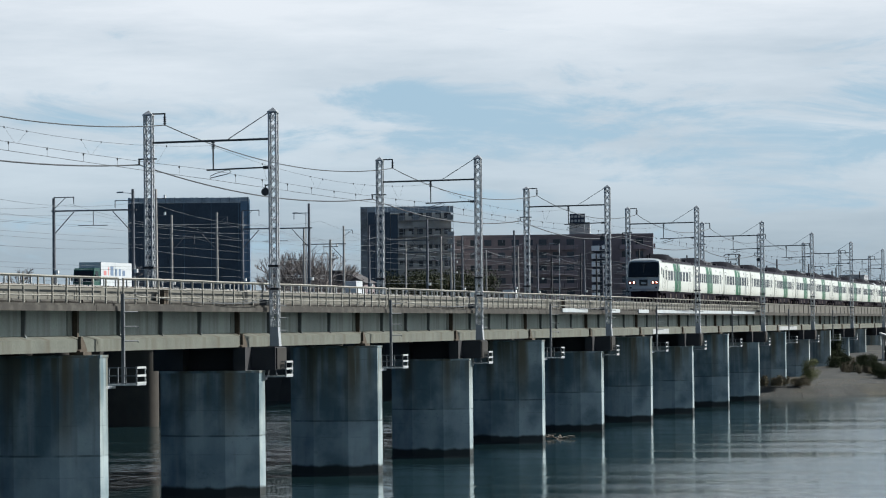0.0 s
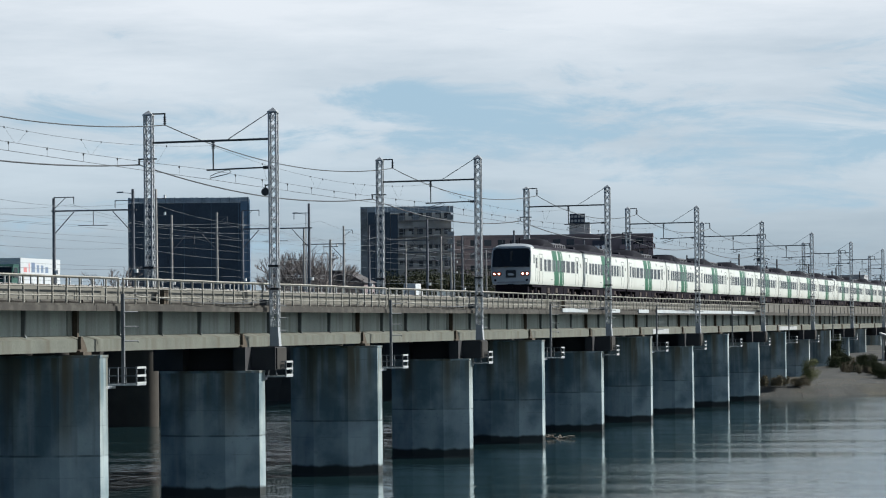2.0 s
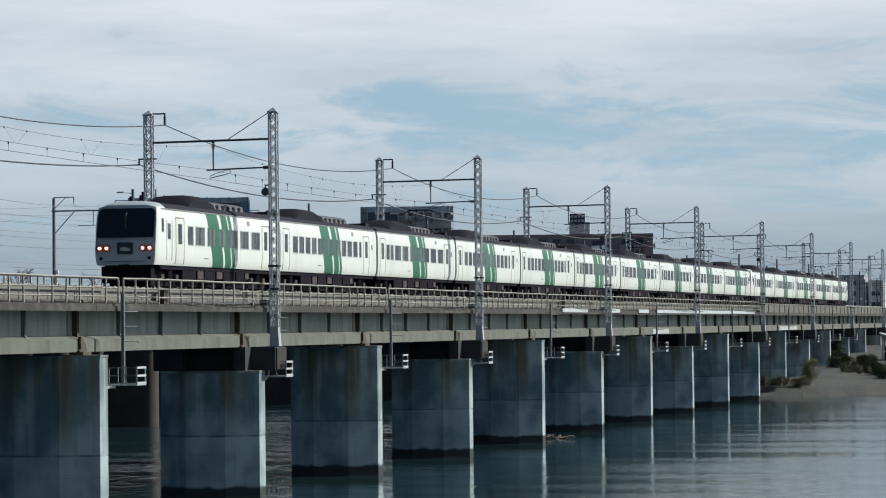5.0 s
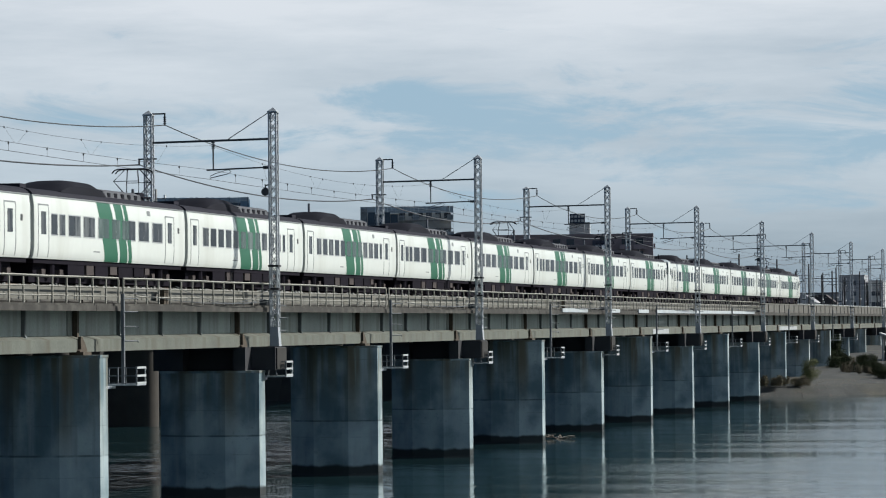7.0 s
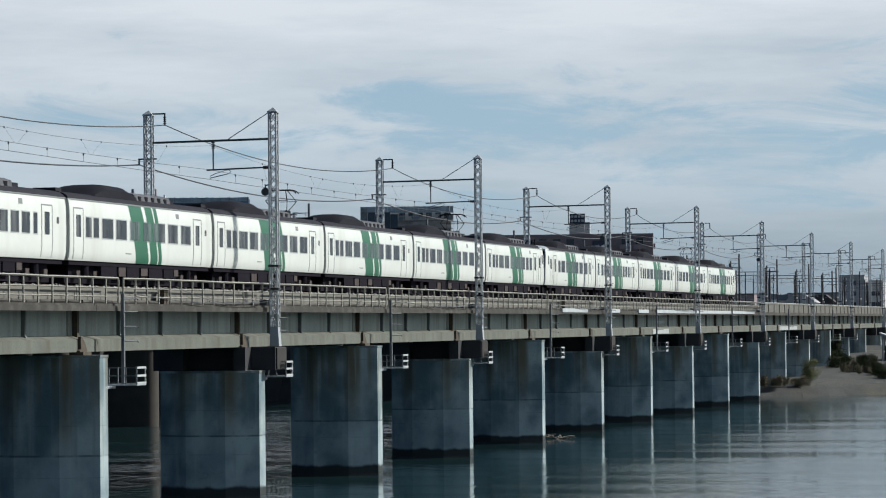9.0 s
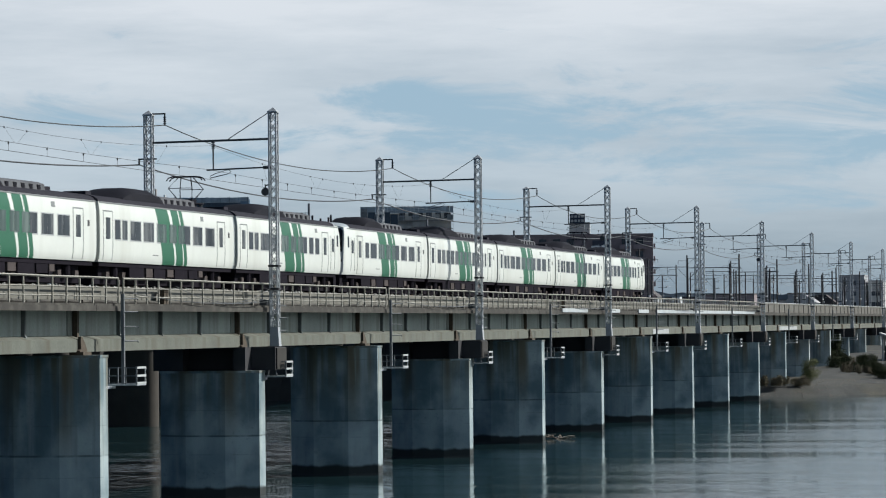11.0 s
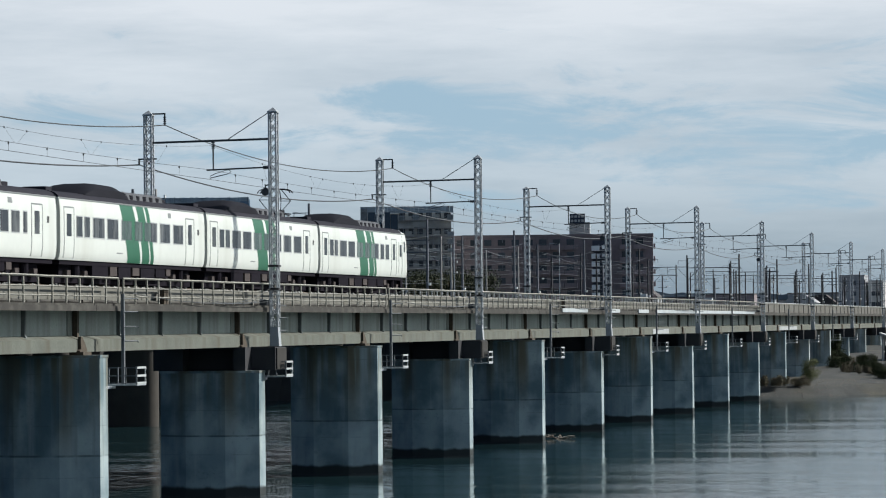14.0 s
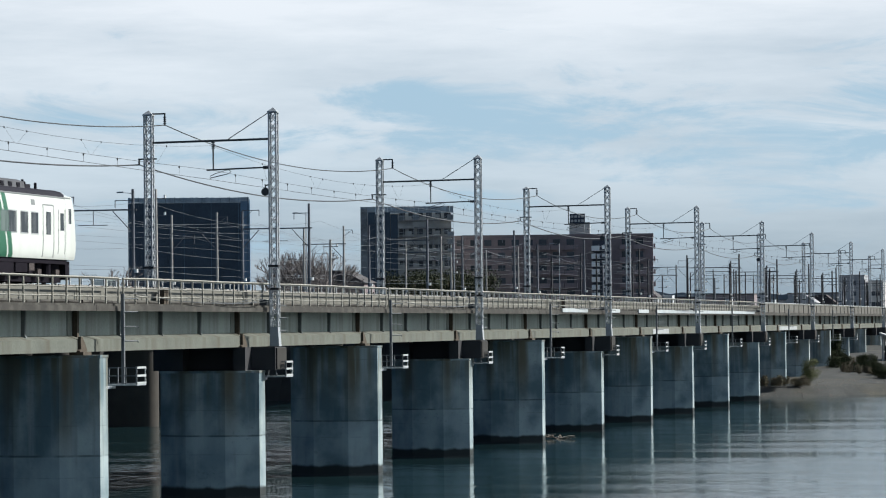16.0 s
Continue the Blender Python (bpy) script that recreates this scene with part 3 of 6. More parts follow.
span0.matrix_basis = pose(TRACK, FIRST, 0)
rail_near = make_railing()
rail_near.matrix_basis = pose(TRACK + 2.52, FIRST + 3.6, 0)
rail_far = make_railing("white_paint", "white painted steel railing on the far walkway")
rail_far.matrix_basis = pose(TRACK - 2.55, FIRST, 0.22)
platform0 = make_platform()
platform0.matrix_basis = pose(TRACK + 2.62, FIRST + 1.6, 5.78)
for n in SPANS:
    y = FIRST + n * SPAN
    if n not in (0, 1):
        copy_thing(tall_pier if n % 2 == 0 else low_pier, pose(TRACK + 0.37, y + 0.5, 0))
    if n != 0:
        copy_thing(span0, pose(TRACK, y, 0))
        if -4 < n < 9:
            copy_thing(rail_near, pose(TRACK + 2.52, y + 3.6, 0))
        if n > -4:
            copy_thing(rail_far, pose(TRACK - 2.55, y, 0.22))
        if -2 < n < 14:
            copy_thing(platform0, pose(TRACK + (2.62 if n % 2 == 0 else 2.50), y + (1.6 if n % 2 == 0 else 1.45), 5.78 if n % 2 == 0 else 5.72))
make_track(FIRST - 15 * SPAN, FIRST + 24 * SPAN)


# ---- masts and overhead line ----
BASE, TOP = 7.2, 18.68
NEAR_X, FAR_X = -42.43, -48.70
MAST_Y, STEP = 148.15, 45.94


def lattice(bm, w, z0, z1, bays):
    h = w / 2
    c = ((-h, -h), (h, -h), (h, h), (-h, h))
    for x, y in c:
        bm_bar(bm, (x, y, z0), (x, y, z1), 0.065)
    dz = (z1 - z0) / bays
    for k in range(bays):
        a, b = z0 + k * dz, z0 + (k + 1) * dz
        for i in range(4):
            p, q = c[i], c[(i + 1) % 4]
            bm_bar(bm, (*p, a), (*q, b), 0.034)
            bm_bar(bm, (*q, a), (*p, b), 0.034)


def make_portal():
    """Two lattice masts with the beam and arms between them; origin under the near mast."""
    ob = thing("catenary_portal", "galvanised lattice mast pair with steel cross beam over the track", "catenary mast", "lattice masts on the bridge")
    far = FAR_X - NEAR_X
    for x, mirror in ((0.0, 1), (far, -1)):
        bm = bmesh.new()
        lattice(bm, 0.36, BASE + 0.9, TOP - 0.25, 21)
        mast = part("mast", bm, M["galv"], ob, at=pose(x, 0, 0))
        bm = bmesh.new()
        bm_prism(bm, [(-0.24, -0.24), (0.24, -0.24), (0.24, 0.24), (-0.24, 0.24)], TOP - 0.27, TOP - 0.20)
        v = [bm.verts.new(p) for p in ((-0.23, -0.23, TOP - 0.20), (0.23, -0.23, TOP - 0.20), (0.23, 0.23, TOP - 0.20), (-0.23, 0.23, TOP - 0.20))]
        tip = bm.verts.new((0, 0, TOP))
        for i in range(4):
            bm.faces.new((v[i], v[(i + 1) % 4], tip))
        part("cap", bm, M["galv"], mast)
        bm = bmesh.new()
        s = mirror
        lo = [bm.verts.new((a * s, b, BASE)) for a, b in ((-0.21, -0.22), (0.26, -0.22), (0.26, 0.22), (-0.21, 0.22))]
        hi = [bm.verts.new((a * s, b, BASE + 0.92)) for a, b in ((-0.20, -0.20), (0.20, -0.20), (0.20, 0.20), (-0.20, 0.20))]
        for i in range(4):
            bm.faces.new((lo[i], lo[(i + 1) % 4], hi[(i + 1) % 4], hi[i]))
        bm.faces.new(lo[::-1]), bm.faces.new(hi)
        part("foot", bm, M["galv"], mast, "pale flared steel mast foot")
        for z in (7.95, 8.55, 9.15) if mirror > 0 else ():
            bm = bmesh.new()
            bm_tube(bm, [(0.18, 0.1, z), (0.42, 0.45, z), (0.42, 0.55, z - 0.05)], 0.026, 5)
            part("step_bar", bm, M["grey_post"], mast)
        for z in (9.9, 11.0):
            part("clamp", box(-0.26, 0.26, -0.24, 0.24, z, z + 0.10), M["dark_steel"], mast)
    bm = bmesh.new()
    bm_bar(bm, (-0.2, 0, 17.16), (far + 0.2, 0, 17.10), 0.10)
    part("cross_beam", bm, M["wire"], ob)
    bm = bmesh.new()
    bm_bar(bm, (-0.2, 0, 18.45), (-2.25, 0, 17.2), 0.035)
    part("stay_rod", bm, M["wire"], ob)
    bm = bmesh.new()
    bm_bar(bm, (-3.02, 0, 17.15), (-3.02, 0, 15.72), 0.06)
    for k in range(4):
        bm_cyl(bm, (-3.02, 0, 16.75 + k * 0.09), 0.09, 0.05, sides=8)
    part("drop_bracket", bm, M["wire"], ob)
    bm = bmesh.new()
    bm_bar(bm, (-0.2, 0, 15.80), (-3.35, 0, 15.72), 0.07)
    part("registration_tube", bm, M["wire"], ob)
    bm = bmesh.new()
    for k in range(4):
        bm_cyl(bm, (-0.50 + k * 0.1, 0, 15.79), 0.085, 0.06, axis="x", sides=8)
    part("insulator", bm, M["wire"], ob)
    bm = bmesh.new()
    bm_tube(bm, [(-2.25, 0, 15.72), (-2.12, 0, 15.62), (-2.3, 0, 15.52), (-3.2, 0, 15.33)], 0.022)
    bm_tube(bm, [(-2.3, 0, 15.72), (-2.9, 0, 15.55), (-3.2, 0, 15.42)], 0.018)
    part("steady_arm", bm, M["wire"], ob)
    bm = bmesh.new()
    bm_bar(bm, (far, 0, 18.50), (far + 0.85, 0, 18.50), 0.07)
    bm_bar(bm, (far + 0.82, 0, 18.50), (far + 0.82, 0, 17.95), 0.06)
    for k in range(4):
        bm_cyl(bm, (far + 0.82, 0, 18.0 + k * 0.1), 0.075, 0.05, sides=8)
    part("feeder_arm", bm, M["wire"], ob)
    bm = bmesh.new()
    bm_bar(bm, (far + 0.4, 0, 16.32), (far - 0.55, 0, 16.32), 0.07)
    bm_bar(bm, (far - 0.5, 0, 16.32), (far - 0.5, 0, 16.05), 0.07)
    part("feeder_arm", bm, M["wire"], ob)
    return ob


def catenary(a, b, sag, n=16):
    a, b = Vector(a), Vector(b)
    out = []
    for i in range(n + 1):
        k = i / n
        p = a.lerp(b, k)
        p.z -= 4 * sag * k * (1 - k)
        out.append(p)
    return out


portal0 = make_portal()
portal0.matrix_basis = pose(NEAR_X, MAST_Y, 0)
MASTS = range(-7, 12)
for n in MASTS:
    if n:
        copy_thing(portal0, pose(NEAR_X, MAST_Y + n * STEP, 0))


def make_overhead():
    """Feeders, messenger, contact wire and droppers from mast to mast."""
    for n in list(MASTS)[:-1]:
        y0, y1 = MAST_Y + n * STEP, MAST_Y + (n + 1) * STEP
        ob = thing("overhead_line", "dark overhead wires sagging between the lattice masts", "overhead wire", "overhead line spans")
        zig = 0.25 if n % 2 else -0.25
        for name, a, b, sag, r in (
            ("feeder_wire", (FAR_X + 0.82, y0, 17.95), (FAR_X + 0.82, y1, 17.95), 0.95, 0.028),
            ("return_feeder", (FAR_X - 0.5, y0, 16.05), (FAR_X - 0.5, y1, 16.05), 0.72, 0.036),
            ("messenger_wire", (TRACK, y0, 16.9), (TRACK, y1, 16.9), 0.75, 0.008),
            ("contact_wire", (TRACK + zig, y0, 15.30), (TRACK - zig, y1, 15.30), 0.05, 0.012),
            ("auxiliary_wire", (TRACK + zig * 0.6, y0, 15.75), (TRACK - zig * 0.6, y1, 15.75), 0.15, 0.010),
        ):
            bm = bmesh.new()
            bm_tube(bm, catenary(a, b, sag), r)
            part(name, bm, M["wire"], ob)
        for k in range(1, 5):  # paired droppers, drawn together at the auxiliary wire
            t = k / 5 + 0.02
            bm = bmesh.new()
            for e in (-0.028, 0.028):
                u = t + e
                top_ = (TRACK, y0 + u * STEP, 16.9 - 4 * 0.75 * u * (1 - u))
                foot = (TRACK + zig * 0.6 * (1 - 2 * t), y0 + (t + e * 0.12) * STEP, 15.75 - 0.6 * t * (1 - t))
                bm_bar(bm, top_, foot, 0.005)
                bm_cyl(bm, (top_[0], top_[1], top_[2] - 0.05), 0.026, 0.08, sides=6)
            part("dropper", bm, M["wire"], ob)
        for k in range(1, 10) if -3 < n < 6 else ():  # clips that tie the auxiliary wire to the contact wire
            t = k / 10
            x = TRACK + zig * 0.8 * (1 - 2 * t)
            bm = bmesh.new()
            bm_bar(bm, (x, y0 + t * STEP, 15.30 - 0.2 * t * (1 - t)), (x, y0 + t * STEP, 15.75 - 0.6 * t * (1 - t)), 0.010)
            bm_cyl(bm, (x, y0 + t * STEP, 15.66 - 0.6 * t * (1 - t)), 0.036, 0.11, sides=6)
            part("wire_clip", bm, M["wire"], ob)


make_overhead()


def make_cable_post():
    """Thin grey post with rungs that stands on a pier's inspection platform."""
    ob = thing("cable_post", "thin grey steel post with rungs beside the girder", "post", "thin posts beside the bridge")
    bm = bmesh.new()
    bm_bar(bm, (0, 0, 5.8), (0, 0, 9.55), 0.13)
    part("pole", bm, M["grey_post"], ob)
    for z in (7.6, 8.2, 8.8, 9.35):
        bm = bmesh.new()
        bm_tube(bm, [(0.05, 0, z), (0.45, 0.55, z), (0.45, 0.62, z - 0.06)], 0.028, 5)
        part("rung", bm, M["grey_post"], ob)
    return ob


post0 = make_cable_post()
post0.matrix_basis = pose(TRACK + 2.95, FIRST + 2.6, 0)
for n in range(0, 14, 2):
    if n:
        copy_thing(post0, pose(TRACK + 2.95, FIRST + 2.6 + n * SPAN, 0))


# ---- train ----
HALF = 1.46
CAR = 20.05
SILL, GUTTER = 0.98, 3.51


def side_profile():
    """Right half of the body's section from the sill to the gutter: outward distance by height above the rail."""
    return [(1.36, 0.98), (1.415, 1.12), (1.445, 1.35), (1.46, 1.65), (1.46, 2.90), (1.45, 3.10), (1.425, 3.32), (1.39, 3.51)]


def off(z):
    p = side_profile()
    for (x0, z0), (x1, z1) in zip(p, p[1:]):
        if z0 <= z <= z1:
            return x0 + (x1 - x0) * (z - z0) / (z1 - z0)
    return p[0][0] if z < p[0][1] else p[-1][0]


def skin(bm, side, quad, lift):
    """A panel on the body side: quad gives (along, height) corners, bottom pair then top pair; follows the section."""
    (a0, z0), (a1, _), (b1, z1), (b0, _) = quad
    zs = sorted({z0, z1, *[z for _, z in side_profile() if z0 < z < z1]})
    rows = []
    for z in zs:
        k = (z - z0) / (z1 - z0)
        ya, yb = a0 + (b0 - a0) * k, a1 + (b1 - a1) * k
        rows.append([bm.verts.new((side * (off(z) + d), y, z)) for d in (lift, -0.01) for y in (ya, yb)])
    for r, s in zip(rows, rows[1:]):
        bm.faces.new((r[0], r[1], s[1], s[0]))
        bm.faces.new((r[2], s[2], s[3], r[3]))
        bm.faces.new((r[0], s[0], s[2], r[2]))
        bm.faces.new((r[1], r[3], s[3], s[1]))
    bm.faces.new((rows[0][0], rows[0][2], rows[0][3], rows[0][1]))
    bm.faces.new((rows[-1][0], rows[-1][1], rows[-1][3], rows[-1][2]))


def roof_profile(inner=0.0):
    return [(1.392, 3.512), (1.36, 3.60), (1.22, 3.71), (0.95, 3.79), (0.5, 3.835), (0, 3.85)]


def make_bogie(parent, y):
    bg = part("bogie", box(-1.0, 1.0, y - 1.75, y + 1.75, 0.30, 0.79), M["under"], parent)
    for yy in (y - 1.05, y + 1.05):
        for x in (-0.60, 0.60):
            bm = bmesh.new()
            bm_cyl(bm, (x - 0.065, yy, 0.43), 0.43, 0.13, axis="x", sides=20)
            part("wheel", bm, M["under"], bg)
        for x in (-1.08, 1.08):
            part("axle_box", box(x - 0.12, x + 0.12, yy - 0.2, yy + 0.2, 0.28, 0.58), M["under_lit"], bg)
    for x in (-1.05, 1.05):
        bm = bmesh.new()
        bm_cyl(bm, (x, y, 0.35), 0.22, 0.5, sides=12)
        part("air_spring", bm, M["under"], bg)


WINDOWS = ((2.19, 2.88), (3.16, 3.80), (4.23, 5.67), (6.04, 7.45), (7.90, 9.27), (9.62, 10.75), (10.95, 12.75), (13.21, 14.61), (15.10, 16.53))


def make_car(cab="", lit=False, windows=WINDOWS):
    """A carriage; origin at rail level in the middle of its leading end, its length along +y."""
    ob = thing("railway_carriage", "white express railway carriage with slanted green stripes and dark windows" if not cab else
               "white express driving carriage with slanted green stripes and sloping cab", "train carriage", "carriages of the train")
    y0, y1 = (0.22 if cab != "front" else 1.0), (CAR - 0.22 if cab != "rear" else CAR - 1.0)
    prof = side_profile()
    ring = [(x, z) for x, z in prof] + [(-x, z) for x, z in reversed(prof)]
    bm = bmesh.new()
    bm_prism(bm, ring, y0, y1, "y")
    part("body", bm, M["train"], ob, smooth=True)
    rp = roof_profile()
    bm = bmesh.new()
    bm_prism(bm, [(x, z) for x, z in rp] + [(-x, z) for x, z in reversed(rp[:-1])], y0 + (0.55 if cab == "front" else 0.0), y1 - (0.55 if cab == "rear" else 0.0), "y")
    part("roof", bm, M["train_roof"], ob, smooth=True)
    bm = bmesh.new()
    for s in (1, -1):
        bm_box(bm, s * 1.395, s * 1.425, y0 + 0.1, y1, 3.46, 3.515)
    part("gutter", bm, M["seam"], ob)
    for y in {"front": ((y1, y1 + 0.22),), "rear": ((y0 - 0.22, y0),)}.get(cab, ((y0 - 0.22, y0), (y1, y1 + 0.22))):
        part("gangway", box(-1.30, 1.30, y[0], y[1], 1.05, 3.55), M["gap"], ob, "dark folded gangway")
    part("sill_skirt", box(-1.30, 1.30, y0 + 0.3, y1 - 0.1, 0.80, 0.975), M["under"], ob)
    wins = list(windows)
    if cab == "front":
        wins = [(4.9, 5.67)] + [w for w in wins if w[0] > 5.7]
    if cab == "rear":
        wins = [w for w in wins if w[1] < 13.0] + [(13.21, 14.0), (14.4, 15.15)]
    for s in (1, -1):
        for a, b in wins:
            if b - a > 1.0:
                m_ = (a + b) / 2
                halves = ((a + 0.04, m_ - 0.015), (m_ + 0.015, b - 0.04))
            else:
                halves = ((a, b),)
            bm = bmesh.new()
            skin(bm, s, ((a - 0.05, 1.915), (b + 0.05, 1.915), (b + 0.05, 2.825), (a - 0.05, 2.825)), 0.006)
            frame_ob = part("window_frame", bm, M["alloy"], ob)
            for c, d in halves:
                bm = bmesh.new()
                skin(bm, s, ((c, 1.97), (d, 1.97), (d, 2.78), (c, 2.78)), 0.014)
                part("pane", bm, M["tint"] if 8.2 < (c + d) / 2 < 12.2 else M["glass"], frame_ob)
        doors = {"front": ((3.1, 4.3), (16.98, 18.18)), "rear": ((1.9 - 1.2, 1.86), (15.75, 16.95))}.get(cab, ((0.70, 1.86), (16.98, 18.18)))
        for a, b in doors:
            bm = bmesh.new()
            skin(bm, s, ((a, 1.05), (b, 1.05), (b, 3.12), (a, 3.12)), 0.004)
            d_ = part("door", bm, M["train"], ob, smooth=True)
            bm = bmesh.new()
            for q in (((a - .04, 1.05), (a + .02, 1.05), (a + .02, 3.14), (a - .04, 3.14)), ((b - .02, 1.05), (b + .05, 1.05), (b + .05, 3.14), (b - .02, 3.14)), ((a, 3.10), (b, 3.10), (b, 3.16), (a, 3.16))):
                skin(bm, s, q, 0.010)
            part("door_seal", bm, M["seam"], d_)
            bm = bmesh.new()
            m_ = (a + b) / 2
            skin(bm, s, ((m_ - 0.28, 1.95), (m_ + 0.28, 1.95), (m_ + 0.28, 2.86), (m_ - 0.28, 2.86)), 0.012)
            part("door_window", bm, M["glass"], d_)
        # three slanted green stripes, carried over the pillars of the window band
        for a, b, w in ((7.75, 8.85, 1.75), (9.95, 10.85, 1.0), (11.15, 12.0, 0.45)):
            for z0, z1 in ((0.985, 1.88), (1.88, 2.87), (2.87, 3.45)):
                k0, k1 = (3.45 - z0) / 2.47, (3.45 - z1) / 2.47
                bm = bmesh.new()
                ya, yb = a + (b - a) * k0, a + (b - a) * k1
                skin(bm, s, ((ya, z0), (ya + w, z0), (yb + w, z1), (yb, z1)), 0.010 if z0 == 1.88 else 0.005)
                part("green_stripe", bm, M["green"], ob, smooth=True)
        for y in (14.4,):
            bm = bmesh.new()
            skin(bm, s, ((y, 3.08), (y + 0.45, 3.08), (y + 0.45, 3.30), (y, 3.30)), 0.006)
            part("destination_panel", bm, M["seam"], ob)
        bm = bmesh.new()
        skin(bm, s, ((7.3, 1.35), (8.1, 1.35), (8.1, 1.40), (7.3, 1.40)), 0.004)
        part("marking", bm, M["seam"], ob)
        if cab != "rear":
            bm = bmesh.new()
            skin(bm, s, ((18.72, 2.42), (18.98, 2.42), (18.98, 2.68), (18.72, 2.68)), 0.004)
            part("emblem", bm, M["gap"], ob, "small dark square emblem")
    # roof gear: a domed dark shroud, then a paler louvred box
    bm = bmesh.new()
    n = 18
    a, b = (4.2, 9.7) if cab != "front" else (6.0, 10.0)
    rows = []
    for i in range(n + 1):
        t = i / n
        y = a + (b - a) * t
        h = 0.64 * math.sin(min(1.0, 0.10 + t * 2.2) * math.pi / 2) * (1 - 0.12 * t) * (1.0 if t < 0.72 else 1 - 0.42 * ((t - 0.72) / 0.28) ** 2)
        rows.append([bm.verts.new((x, y, 3.72 + h * z)) for x, z in ((1.20, 0.0), (1.12, 0.55), (0.85, 0.92), (0.4, 1.0), (-0.4, 1.0), (-0.85, 0.92), (-1.12, 0.55), (-1.20, 0.0))])
    for r, s in zip(rows, rows[1:]):
        for j in range(7):
            bm.faces.new((r[j], r[j + 1], s[j + 1], s[j]))
    bm.faces.new(rows[-1])
    part("roof_shroud", bm, M["ac"], ob, "dark domed roof air unit", smooth=True)
    bm = bmesh.new()
    bm_prism(bm, [(-1.10, 3.70), (1.10, 3.70), (1.04, 4.0), (0.75, 4.10), (-0.75, 4.10), (-1.04, 4.0)], b + 0.004, b + 5.0, "y")
    lv = part("louvre_box", bm, M["roof_gear"], ob, "dull grey louvred roof box")
    for k in range(5):
        for s in (1, -1):
            y = b + 0.5 + k * 0.9
            part("louvre", box(s * 1.06, s * 1.10, y, y + 0.35, 3.76, 3.95), M["ac"], lv)
    for y in ((1.2, 1.9), (15.2, 15.8), (16.3, 16.9))[1 if cab == "front" else 0:]:
        part("roof_vent", box(-0.5, 0.5, y[0], y[1], 3.80, 4.0), M["train_roof"], ob)
    # underfloor
    for a, b, mt, z in ((4.6, 6.6, "under", 0.32), (6.9, 7.8, "under_lit", 0.40), (8.0, 9.6, "under", 0.30), (9.9, 10.8, "under_lit", 0.45), (11.0, 12.9, "under", 0.33), (13.1, 14.4, "under", 0.42), (14.6, 15.2, "under_lit", 0.5)):
        for s in (1, -1):
            part("equipment_box", box(s * 0.45, s * 1.28, a, b, z, 0.80), M[mt], ob)
    make_bogie(ob, 3.0)
    make_bogie(ob, CAR - 3.0)
    # Added filler box, low down, that closes the bright slit under the carriage.
    part("sky_gap_filler", box(-0.95, 0.95, 0.9, CAR - 0.9, 0.06, 0.29), M["under"], ob)
    if cab:
        before = set(ob.children_recursive)
        make_cab(ob, lit)
        if cab == "rear":
            swing = pose(0, CAR, 0, 0, 0, 180)
            for o in ob.children_recursive:
                if o not in before:
                    o.data.transform(swing)
    return ob


